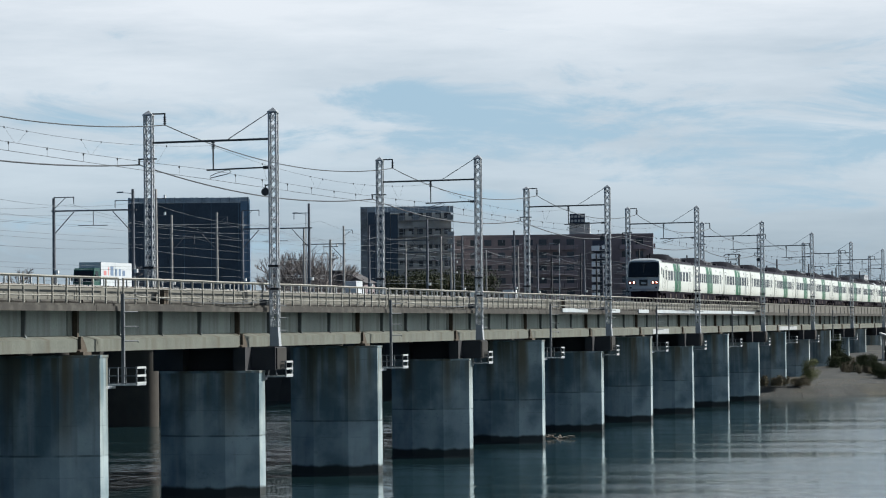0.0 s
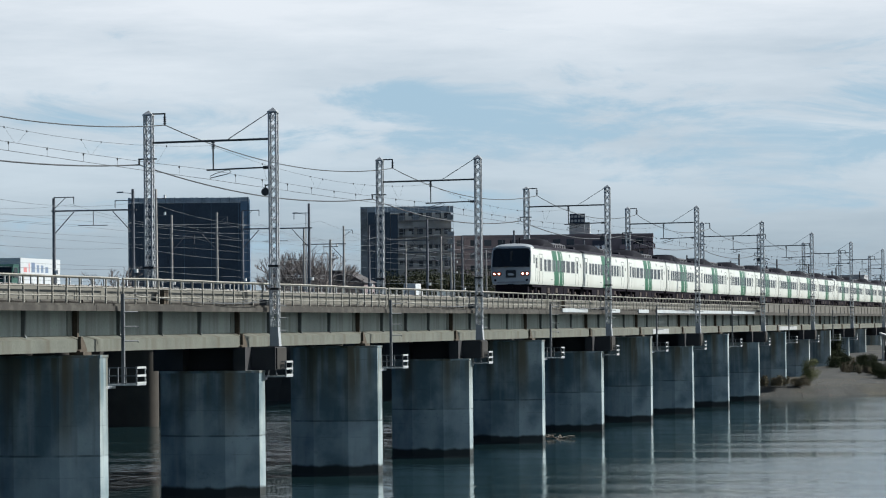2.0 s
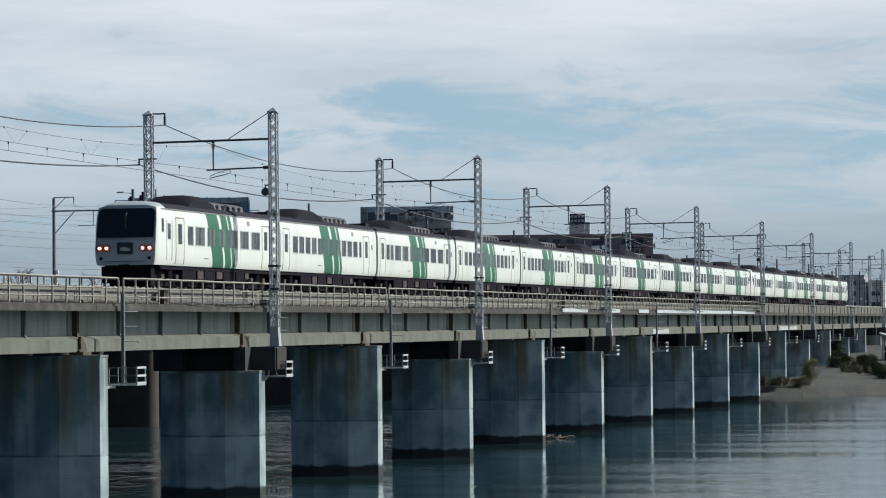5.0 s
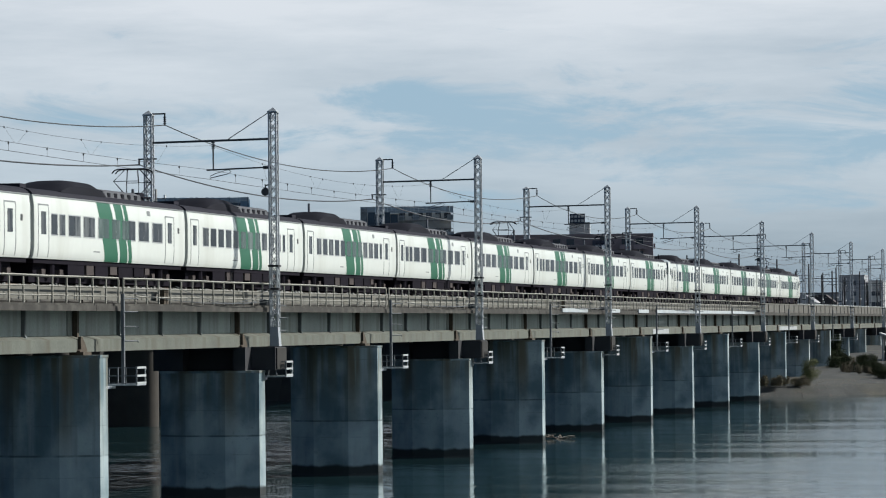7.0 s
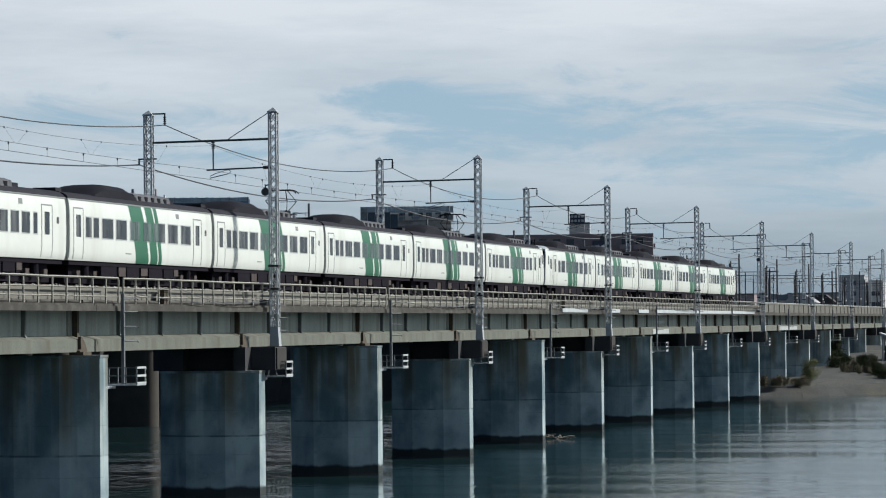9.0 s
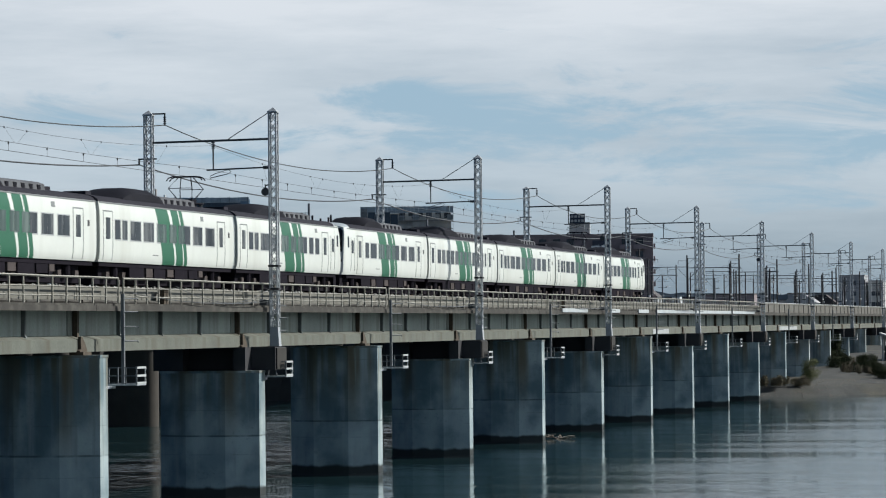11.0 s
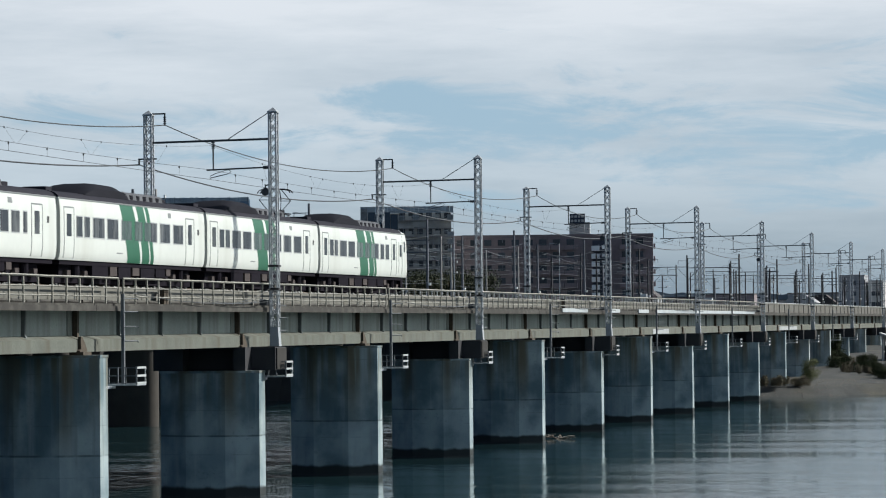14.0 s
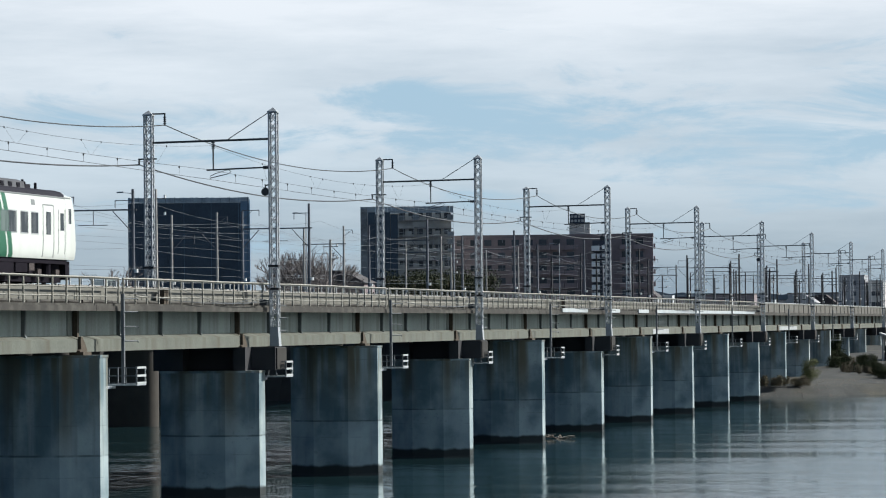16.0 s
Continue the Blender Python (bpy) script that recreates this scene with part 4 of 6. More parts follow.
def make_cab(ob, lit):
    """The driving end: flat face leaning back above the belt, wide dark windscreen, round headlamps in pairs."""
    # lofted nose from the body section to the face
    prof = side_profile()
    def section(y, inset, zlow, top):
        pts = []
        for x, z in prof:
            zz = SILL + (z - SILL) * (top - SILL) / (GUTTER - SILL)
            pts.append((x - inset, max(zz, zlow)))
        return [(x, y, z) for x, z in pts] + [(0.9, y, top + 0.10), (-0.9, y, top + 0.10)] + [(-x, y, z) for x, z in reversed(pts)]
    bm = bmesh.new()
    secs = []
    for d, inset in ((1.6, -0.004), (0.9, -0.004), (0.66, 0.0), (0.48, 0.012), (0.36, 0.035), (0.30, 0.065), (0.28, 0.10)):
        ring = []
        for x, y, z in section(0, inset, SILL - 0.05, 3.55):
            lean = 0.0 if z < 2.2 else (z - 2.2) * 0.26
            ring.append(bm.verts.new((x, d + lean * (1.25 - d / 1.6), z)))
        secs.append(ring)
    for r, s in zip(secs, secs[1:]):
        for j in range(len(r)):
            k = (j + 1) % len(r)
            bm.faces.new((r[j], r[k], s[k], s[j]))
    bm.faces.new(secs[-1])
    bm.faces.new(secs[0][::-1])
    nose = part("nose", bm, M["train"], ob, "white sloping cab nose with shade-grey face", smooth=True)
    # Front-facing polygons take the greyer tone that carries the face's shade.
    nose.data.materials.append(M["front"])
    for f in nose.data.polygons:
        if abs(f.normal.y) > 0.75:
            f.material_index = 1
    bm = bmesh.new()
    rows = []
    rp = roof_profile()
    ring = [(x, z) for x, z in rp] + [(-x, z) for x, z in reversed(rp[:-1])]
    for i in range(9):
        t = i / 8
        lift, pinch = math.sin(t * math.pi / 2), 0.86 + 0.14 * math.sin(t * math.pi / 2)
        rows.append([bm.verts.new((x * pinch, 0.60 + 1.0 * t, 3.50 + (z - 3.50) * lift + 0.01)) for x, z in ring])
    for r, s in zip(rows, rows[1:]):
        for j in range(len(r) - 1):
            bm.faces.new((r[j], r[j + 1], s[j + 1], s[j]))
    # The brow's greyish shading is in the colour too.
    part("cab_roof", bm, M["front"], ob, "rounded pale grey cab roof", smooth=True)

    def on_face(z):
        return 0.28 + (0.0 if z < 2.2 else (z - 2.2) * 0.26 * (1.25 - 0.28 / 1.6)) - 0.02
    screen_edge = ((-1.33, 2.20), (1.33, 2.20), (1.31, 3.36), (1.16, 3.49), (-1.16, 3.49), (-1.31, 3.36))
    bm = bmesh.new()
    v = [bm.verts.new((x, on_face(z) - 0.012, z)) for x, z in screen_edge]
    w = [bm.verts.new((x * 0.99, on_face(z) + 0.06, z)) for x, z in screen_edge]
    bm.faces.new(v), bm.faces.new(w[::-1])
    for i in range(6):
        bm.faces.new((v[i], w[i], w[(i + 1) % 6], v[(i + 1) % 6]))
    ws = part("windscreen", bm, M["screen"], ob, "wide dark windscreen")
    part("windscreen_post", box(-0.05, 0.05, on_face(2.9) - 0.10, on_face(2.9) + 0.02, 2.25, 3.3), M["gap"], ws)
    y = on_face(1.7)
    for x in (-1.16, -0.84, 0.84, 1.16):
        bm = bmesh.new()
        bm_cyl(bm, (x, y - 0.02, 1.72), 0.165, 0.05, axis="y", sides=16)
        hl = part("headlamp", bm, M["gap"], ob)
        bm = bmesh.new()
        bm_cyl(bm, (x, y - 0.045, 1.72), 0.135, 0.03, axis="y", sides=16)
        part("red_lens", bm, M["lamp_red"] if lit else M["rust"], hl, "dim red lens ring")
        bm = bmesh.new()
        bm_cyl(bm, (x, y - 0.07, 1.72), 0.055, 0.03, axis="y", sides=14)
        part("bulb", bm, M["tail"] if lit else M["screen"], hl, "lit warm headlamp bulb" if lit else "dark headlamp bulb")
    hm = part("headmark", box(-0.36, 0.36, y - 0.03, y + 0.03, 1.45, 1.98), M["screen"], ob, "dark train name panel")
    bm = bmesh.new()
    bm_prism(bm, [(-0.2, 1.6), (0.2, 1.6), (0.25, 1.68), (0.0, 1.78), (-0.22, 1.74)], y - 0.045, y - 0.032, "y")
    part("headmark_shape", bm, M["front"], hm)
    for x in (-1.12, 1.12):
        bm = bmesh.new()
        bm_cyl(bm, (x, y - 0.02, 1.28), 0.08, 0.04, axis="y", sides=10)
        part("jack_socket", bm, M["under"], ob)
    part("step_bar", box(-1.0, 1.0, y - 0.04, y + 0.02, 1.12, 1.16), M["louvre"], ob)
    part("plough", box(-1.15, 1.15, 0.40, 0.9, 0.18, 0.93), M["under"], ob, "dark skirt below the nose")
    part("coupler", box(-0.16, 0.16, -0.05, 0.5, 0.72, 1.0), M["under"], ob)
    for s in (1, -1):
        for a, b, z0, z1 in ((1.90, 2.30, 2.15, 2.85), (1.02, 1.32, 2.45, 3.05)):
            bm = bmesh.new()
            skin(bm, s, ((a, z0), (b, z0), (b, z1), (a, z1)), 0.014)
            part("cab_side_window", bm, M["glass"], ob)
        bm = bmesh.new()
        for y_ in (1.72, 2.5):
            skin(bm, s, ((y_, 1.2), (y_ + 0.05, 1.2), (y_ + 0.05, 3.0), (y_, 3.0)), 0.01)
        part("cab_door_seal", bm, M["seam"], ob)
    for x, y, h in ((0.3, 1.9, 0.42), (-0.4, 2.3, 0.25), (0.0, 2.5, 0.30)):
        bm = bmesh.new()
        bm_bar(bm, (x, y, 3.75), (x, y, 3.85 + h), 0.09)
        part("roof_horn", bm, M["ac"], ob)


def add_pantograph(car, y):
    """Raised diamond pantograph on the roof."""
    base = part("pantograph", box(-0.62, 0.62, y - 0.85, y + 0.85, 3.98, 4.04), M["ac"], car, "raised diamond pantograph")
    part("spring_box", box(-0.40, 0.40, y - 0.38, y + 0.38, 4.043, 4.20), M["ac"], base)
    for s in (1, -1):
        for e in (1, -1):
            bm = bmesh.new()
            bm_tube(bm, [(s * 0.34, y + e * 0.16, 4.18), (s * 0.58, y + e * 0.90, 4.70), (s * 0.30, y + e * 0.20, 5.24)], 0.026, 6)
            part("arm", bm, M["ac"], base)
    for e in (1, -1):
        bm = bmesh.new()
        bm_bar(bm, (-0.58, y + e * 0.90, 4.70), (0.58, y + e * 0.90, 4.70), 0.03)
        part("cross_tube", bm, M["ac"], base)
        bm = bmesh.new()
        bm_tube(bm, [(-0.88, y + e * 0.24, 5.08), (-0.78, y + e * 0.24, 5.20), (-0.6, y + e * 0.24, 5.27), (0.6, y + e * 0.24, 5.27), (0.78, y + e * 0.24, 5.20), (0.88, y + e * 0.24, 5.08)], 0.03)
        part("collector_head", bm, M["ac"], base)
    for x in (-0.5, 0.5):
        for yy in (y - 0.7, y + 0.7):
            bm = bmesh.new()
            for k in range(3):
                bm_cyl(bm, (x, yy, 3.76 + k * 0.075), 0.10, 0.05, sides=8, r2=0.07)
            part("insulator", bm, M["roof_gear"], base)


CARS = []


def make_train():
    """Fifteen carriages: ten, then a set of five; each set has a cab at either end."""
    single = [(2.55 + 1.22 * k, 3.40 + 1.22 * k) for k in range(11)] + [(16.05, 16.45)]
    mid, cab, rear, inner = make_car(), make_car("front", True), make_car("rear"), make_car("front")
    plain = make_car(windows=single)
    pan = copy_thing(mid, Matrix())
    add_pantograph(pan, 16.8)
    use = {"mid": mid, "cab": cab, "pan": pan, "rear": rear, "inner": inner, "plain": plain}
    order = "cab plain pan plain plain mid pan mid pan rear inner plain mid pan rear".split()
    taken = set()
    for i, kind in enumerate(order):
        src = use[kind]
        car = src if kind not in taken else copy_thing(src, Matrix())
        taken.add(kind)
        CARS.append((car, i))


make_train()


M["parapet"] = material("stained parapet concrete", (0.12, 0.114, 0.10), 0.85, vary=0.35, scale=0.7, stain=(0.06, 0.052, 0.042), stain_amount=0.7, streaks=True, stain_scale=0.5)
M["pale_cover"] = material("pale grey cover paint", (0.36, 0.38, 0.385), 0.7, vary=0.15, scale=0.8, stain=(0.25, 0.25, 0.23), stain_amount=0.5, stain_scale=0.4)


# ---- white edge panels, parapet and line-side details on the bridge ----
def make_edge_panels():
    for a, b in ((223.3, 233.2), (243.3, 247.1), (256.0, 261.0), (265.1, 327.9)):
        ob = thing("edge_panel", "clean white panel fixed along the walkway edge", "panel", "white edge panels")
        n = max(1, round((b - a) / 5))
        for k in range(n):
            y0, y1 = a + (b - a) * k / n, a + (b - a) * (k + 1) / n
            part("panel_sheet", box(TRACK + 2.705, TRACK + 2.78, y0 + 0.01, y1 - 0.01, 8.97, 9.25), M["dull_white"], ob)
    for a, b in ((268.0, 276.5), (355.0, 372.0)):
        part("flange_panel", box(TRACK + 1.925, TRACK + 1.96, a, b, 7.22, 7.64), M["pale_cover"],
             thing("flange_cover", "newly painted white cover on the girder flange", "panel", "pale flange covers"))


make_edge_panels()


def make_parapet():
    ob = thing("parapet_wall", "solid cream concrete parapet at the land end of the bridge", "parapet", "concrete parapets")
    part("wall_slab", box(-0.08, 0.08, 0.02, SPAN - 0.02, 9.16, 10.02), M["parapet"], ob)
    part("coping", box(-0.13, 0.13, 0.02, SPAN - 0.02, 10.024, 10.12), M["kerb"], ob)
    for k in range(5):
        y = 2 + k * 4.7
        part("pilaster", box(0.085, 0.15, y, y + 0.16, 9.16, 10.02), M["parapet"], ob)
    return ob


par0 = make_parapet()
par0.matrix_basis = pose(TRACK + 2.52, FIRST + 9 * SPAN + 3.6, 0)
for n in range(10, 24):
    copy_thing(par0, pose(TRACK + 2.52, FIRST + n * SPAN + 3.6, 0))

for n in (0, 2, 4):
    ob = thing("tension_wheel", "black balance wheel hung on a lattice mast", "pulley", "balance wheels", at=pose(NEAR_X - 0.42, MAST_Y + n * STEP, 14.62))
    bm = bmesh.new()
    bm_cyl(bm, (0, -0.06, 0), 0.19, 0.12, axis="y", sides=18)
    part("wheel", bm, M["wire"], ob)
    bm = bmesh.new()
    bm_bar(bm, (0, 0, 0.3), (0.25, 0, 0.35), 0.06)
    bm_bar(bm, (0, 0, 0.0), (0, 0, 0.36), 0.05)
    part("hanger", bm, M["wire"], ob)
for y, z, h in ((133.6, 9.16, 0.62), (226.5, 9.16, 0.7)):
    ob = thing("relay_box", "dark rusty relay case on the bridge walkway", "case", "relay cases", at=pose(TRACK + 2.25, y, z))
    part("case_body", box(-0.13, 0.13, -0.3, 0.3, 0, h), M["rust"], ob)
    part("case_lid", box(-0.17, 0.17, -0.34, 0.34, h + 0.003, h + 0.06), M["dark_steel"], ob)


def make_loose_cables():
    """Slack cables that hang along the railing to the mast feet."""
    for n in range(0, 5):
        y = MAST_Y + n * STEP
        ob = thing("slack_cable", "slack dark cables hanging along the railing to a mast", "cable", "slack cables at the masts")
        for a, za, zb, sag in ((-14.0, 9.95, 9.55, 0.5), (-9.0, 9.30, 10.0, 0.35), (-20.0, 9.6, 9.35, 0.25)):
            bm = bmesh.new()
            bm_tube(bm, catenary((TRACK + 2.62, y + a, za), (NEAR_X - 0.12, y - 0.2, zb), sag, 12), 0.015, 5)
            part("cable", bm, M["wire"], ob)
        part("junction_box", box(NEAR_X - 0.62, NEAR_X - 0.26, y - 0.5, y - 0.1, 9.16, 9.42), M["wire"], ob)


make_loose_cables()


def make_backing_wall():
    """Added wall in blocks, far bank upstream; darkens the gap below deck and reflections."""
    ob = thing("river_wall", "dark stone wall added on the far bank as backing", "river wall", kind="structure")
    stone = material("dark backing wall stone", (0.03, 0.03, 0.028), 0.9, vary=0.4, scale=0.6, per_object=0.3)
    rr = random.Random(4)
    x = -56.0
    while x > -330:
        w = rr.uniform(3.5, 5.0)
        y = far_bank(x) + 1.0
        bm = bmesh.new()
        # The top is raised, hidden by the deck, to darken the water's reflection.
        bm_prism(bm, [(y - 1.5, -1.2), (y + 5.5, 8.7), (y + 7.0, 8.7), (y + 7.0, -1.2)], x - w + 0.03, x, "x")
        part("wall_block", bm, stone, ob)
        x -= w


make_backing_wall()


# ---- lines behind: two more bridges with portal masts ----
M["old_pier"] = material("dark brown old pier masonry", (0.048, 0.041, 0.034), 0.9, vary=0.35, scale=0.8, stain=(0.04, 0.04, 0.035), stain_amount=0.7, streaks=True)
M["black_girder"] = material("black plate girder", (0.035, 0.036, 0.04), 0.7, vary=0.3, scale=0.7)
M["conc_pole"] = material("pale concrete pole", (0.36, 0.35, 0.33), 0.85, vary=0.15, scale=1.0, stain=(0.24, 0.23, 0.21), stain_amount=0.4, streaks=True)
M["dark_pole"] = material("dark tarred pole", (0.14, 0.15, 0.17), 0.8, vary=0.25, scale=1.0)
M["far_wire"] = material("grey far wire", (0.13, 0.145, 0.16), 0.6, vary=0.1)


def make_back_pier():
    ob = thing("old_bridge_pier", "dark brown masonry pier with rounded ends", "bridge pier", "piers of the bridges behind")
    out = [(1.35 + 1.0 * math.cos(a), 1.0 * math.sin(a)) for a in np.linspace(-math.pi / 2, math.pi / 2, 11)]
    out += [(-x, -y) for x, y in out]
    bm = bmesh.new()
    bm_prism(bm, out, -2.6, 6.4)
    part("shaft", bm, M["old_pier"], ob, smooth=True)
    bm = bmesh.new()
    bm_prism(bm, [(x * 1.06, y * 1.12) for x, y in out], 6.403, 6.9)
    part("cap", bm, M["old_pier"], ob)
    return ob


def make_back_span(length):
    ob = thing("plate_girder_span", "black steel plate girder span", "bridge span", "spans of the bridges behind")
    for x in (-1.2, 1.2):
        part("girder", box(x - 0.15, x + 0.15, 0.05, length - 0.05, 6.91, 9.3), M["black_girder"], ob)
        bm = bmesh.new()
        for k in range(19):
            bm_box(bm, x + 0.152, x + 0.30, 0.6 + k * 1.58, 0.70 + k * 1.58, 6.95, 9.28)
        part("stiffeners", bm, M["rib"], ob)["kind"] = "stuff"
    part("deck", box(-2.6, 2.6, 0.05, length - 0.05, 9.304, 9.55), M["black_girder"], ob)
    for x in (-2.5, 2.5):
        bm = bmesh.new()
        bm_box(bm, x - 0.03, x + 0.03, 0.05, length - 0.05, 10.45, 10.53)
        bm_box(bm, x - 0.03, x + 0.03, 0.05, length - 0.05, 9.95, 10.0)
        part("rail", bm, M["white_paint"], ob)
        bm = bmesh.new()
        for k in range(16):
            y = 1 + k * (length - 2) / 15
            bm_box(bm, x - 0.035, x + 0.035, y, y + 0.07, 9.552, 10.5)
        part("posts", bm, M["white_paint"], ob)["kind"] = "stuff"
    return ob


LINES = (-85.2, -103.6)
bp0, bs0 = make_back_pier(), make_back_span(30.0)
bp0.matrix_basis, bs0.matrix_basis = pose(LINES[0], 254, 0), pose(LINES[0], 254, 0)
for x in LINES:
    for k in range(-9, 20):
        y = 254 + k * 30.0
        if (x, k) != (LINES[0], 0):
            copy_thing(bp0, pose(x, y, 0))
            copy_thing(bs0, pose(x, y, 0))


def make_back_portal(half, mat, top, beam, frame_top):
    """A plain portal of two round poles with a braced beam; origin on the track's axis."""
    ob = thing("portal_mast", "plain pole pair with braced cross beam over a track", "catenary mast", "portal masts behind the bridge")
    for s in (1, -1):
        bm = bmesh.new()
        bm_cyl(bm, (s * half, 0, 9.56), 0.16, (top if s > 0 else top - (0.6 if frame_top else 0.2)) - 9.56, sides=10, r2=0.12)
        p = part("pole", bm, mat, ob)
        bm = bmesh.new()
        bm_cyl(bm, (s * half + 0.22, 0, 12.6), 0.20, 0.28, sides=8)
        part("insulator", bm, M["insulator"], p, "round white insulator")
        bm = bmesh.new()
        bm_bar(bm, (s * half, 0, beam - 1.9), (s * (half - 1.7), 0, beam - 0.1), 0.07)
        part("brace", bm, M["dark_pole"], ob)
    bm = bmesh.new()
    bm_bar(bm, (-half - 0.2, 0, beam), (half + 0.3, 0, beam), 0.12)
    part("cross_beam", bm, M["dark_pole"], ob)
    bm = bmesh.new()
    bm_bar(bm, (0, 0, beam), (0, 0, beam - 1.2), 0.05)
    bm_bar(bm, (-1.3, 0, beam - 1.2), (1.2, 0, beam - 1.2), 0.05)
    part("drop_bracket", bm, M["dark_pole"], ob)
    bm = bmesh.new()
    if frame_top:
        bm_bar(bm, (-half, 0, top - 0.55), (-half + 1.7, 0, top - 0.55), 0.07)
        bm_bar(bm, (-half + 1.7, 0, top - 0.5), (-half + 1.7, 0, top - 1.1), 0.06)
        bm_bar(bm, (-half, 0, top - 1.5), (-half + 1.0, 0, top - 0.6), 0.05)
        part("top_bracket", bm, M["dark_pole"], ob)
        bm = bmesh.new()
        bm_bar(bm, (half, 0, top - 0.9), (half - 1.5, 0, top - 0.9), 0.06)
        bm_bar(bm, (half - 1.5, 0, top - 0.9), (half - 1.5, 0, top - 1.5), 0.06)
    else:
        bm_bar(bm, (half, 0, top - 0.5), (half + 1.2, 0, top - 0.5), 0.06)
        bm_bar(bm, (half + 1.15, 0, top - 0.5), (half + 1.15, 0, top - 1.0), 0.06)
        bm_bar(bm, (half, 0, top - 1.3), (half + 1.0, 0, top - 0.55), 0.05)
    part("top_bracket", bm, M["dark_pole"], ob)
    return ob


def line_wires(x, ys, beam, half, top, group):
    for y0, y1 in zip(ys, ys[1:]):
        ob = thing("line_wire", "thin grey overhead wires between plain poles", "overhead wire", group)
        for dx, z, sag in ((half + 1.1, top - 1.0, 1.1), (-half + 1.6, top - 1.15, 1.0), (half + 0.3, 14.6, 0.5), (0, beam - 0.3, 0.7), (0.1, beam - 1.4, 0.08), (half + 0.3, 12.9, 0.3)):
            bm = bmesh.new()
            bm_tube(bm, catenary((x + dx, y0, z), (x + dx, y1, z), sag, 12), 0.012, 4)
            part("wire", bm, M["far_wire"], ob)


YS2 = [94, 143, 194, 244.8, 298, 347.6, 395.3, 443.8, 490.5, 539.8, 594, 647, 699, 751]
YS3 = [116, 170, 223] + [330.5 + 53.5 * k for k in range(10)]
q2 = make_back_portal(3.35, M["dark_pole"], 19.3, 17.65, True)
q2.matrix_basis = pose(LINES[0], YS2[0], 0)
q3 = make_back_portal(2.55, M["conc_pole"], 20.3, 18.1, False)
q3.matrix_basis = pose(LINES[1], YS3[0], 0)
q2_far = make_back_portal(3.35, M["black_girder"], 19.6, 17.65, True)
q2_far.matrix_basis = pose(LINES[0], YS2[8], 0)
q2_mid = make_back_portal(3.35, M["dark_pole"], 20.0, 17.65, True)
q2_mid.matrix_basis = pose(LINES[0], YS2[4], 0)
for k, y in enumerate(YS2[1:]):
    if y not in (YS2[4], YS2[8]):
        copy_thing(q2 if y < 250 else q2_mid if y < 480 else q2_far, pose(LINES[0], y, 0))
q3_far = make_back_portal(2.55, M["black_girder"], 20.0, 17.9, True)
q3_far.matrix_basis = pose(LINES[1], YS3[8], 0)
for k, y in enumerate(YS3[1:]):
    if y != YS3[8]:
        copy_thing(q3 if y < 530 else q3_far, pose(LINES[1], y, random.uniform(-0.5, 0.4)))
line_wires(LINES[0], YS2, 17.65, 3.35, 19.3, "wires of the second line")
line_wires(LINES[1], YS3, 18.1, 2.55, 20.3, "wires of the third line")

# single poles between the lines
for x, y, top in ((-82.3, 252.0, 19.6), (-94.5, 415, 17.2), (-94.2, 352, 18.0), (-93.8, 470, 17.0), (-94.6, 530, 18.2), (-94.1, 590, 17.0), (-76.5, 520, 15.5), (-76.8, 610, 16.5), (-72.0, 700, 18.0), (-94.3, 660, 17.4)):
    ob = thing("line_pole", "single concrete pole with cross arms beside the railway", "pole", "single poles beside the lines", at=pose(x, y, 0))
    bm = bmesh.new()
    foot = 9.55 if y < 300 else ground_height(x, y) if y > 360 else -2.3
    bm_cyl(bm, (0, 0, foot), 0.20, top - foot, sides=9, r2=0.13)
    part("shaft", bm, M["conc_pole"] if y < 500 else M["dark_pole"], ob)
    for z in (top - 0.8, top - 2.2):
        bm = bmesh.new()
        bm_bar(bm, (-0.9, 0, z), (0.9, 0, z), 0.07)
        part("cross_arm", bm, M["dark_pole"], ob)
        bm = bmesh.new()
        bm_cyl(bm, (0.8, 0, z + 0.05), 0.10, 0.25, sides=7)
        part("insulator", bm, M["insulator"], ob)


# ---- road bridge with traffic ----
ROAD = 11.75
M["asphalt"] = material("asphalt", (0.055, 0.055, 0.055), 0.9, vary=0.2, scale=0.6)


def make_road():
    ob = thing("road_bridge", "grey road bridge with pale railings and piers", "road bridge", kind="structure")
    part("deck_beam", box(-125, -112.4, -260, 980, ROAD - 1.6, ROAD - 0.05), M["deck"], ob)
    part("carriageway", box(-124.6, -112.8, -260, 980, ROAD - 0.046, ROAD), M["asphalt"], ob)
    for x in (-112.6, -124.8):
        part("kerb_stone", box(x - 0.15, x + 0.15, -260, 980, ROAD + 0.003, ROAD + 0.25), M["kerb"], ob)
        for z in (0.6, 0.95):
            part("guard_rail", box(x - 0.04, x + 0.04, -260, 980, ROAD + z, ROAD + z + 0.07), M["white_paint"], ob)
        bm = bmesh.new()
        for k in range(620):
            bm_box(bm, x - 0.04, x + 0.04, -259 + k * 2, -258.92 + k * 2, ROAD + 0.25, ROAD + 1.0)
        part("posts", bm, M["white_paint"], ob)["kind"] = "stuff"
    for k in range(34):
        y = -268 + k * 36
        part("pier", box(-123, -114.4, y, y + 2.2, -2.5, ROAD - 1.603), M["pier"], ob)


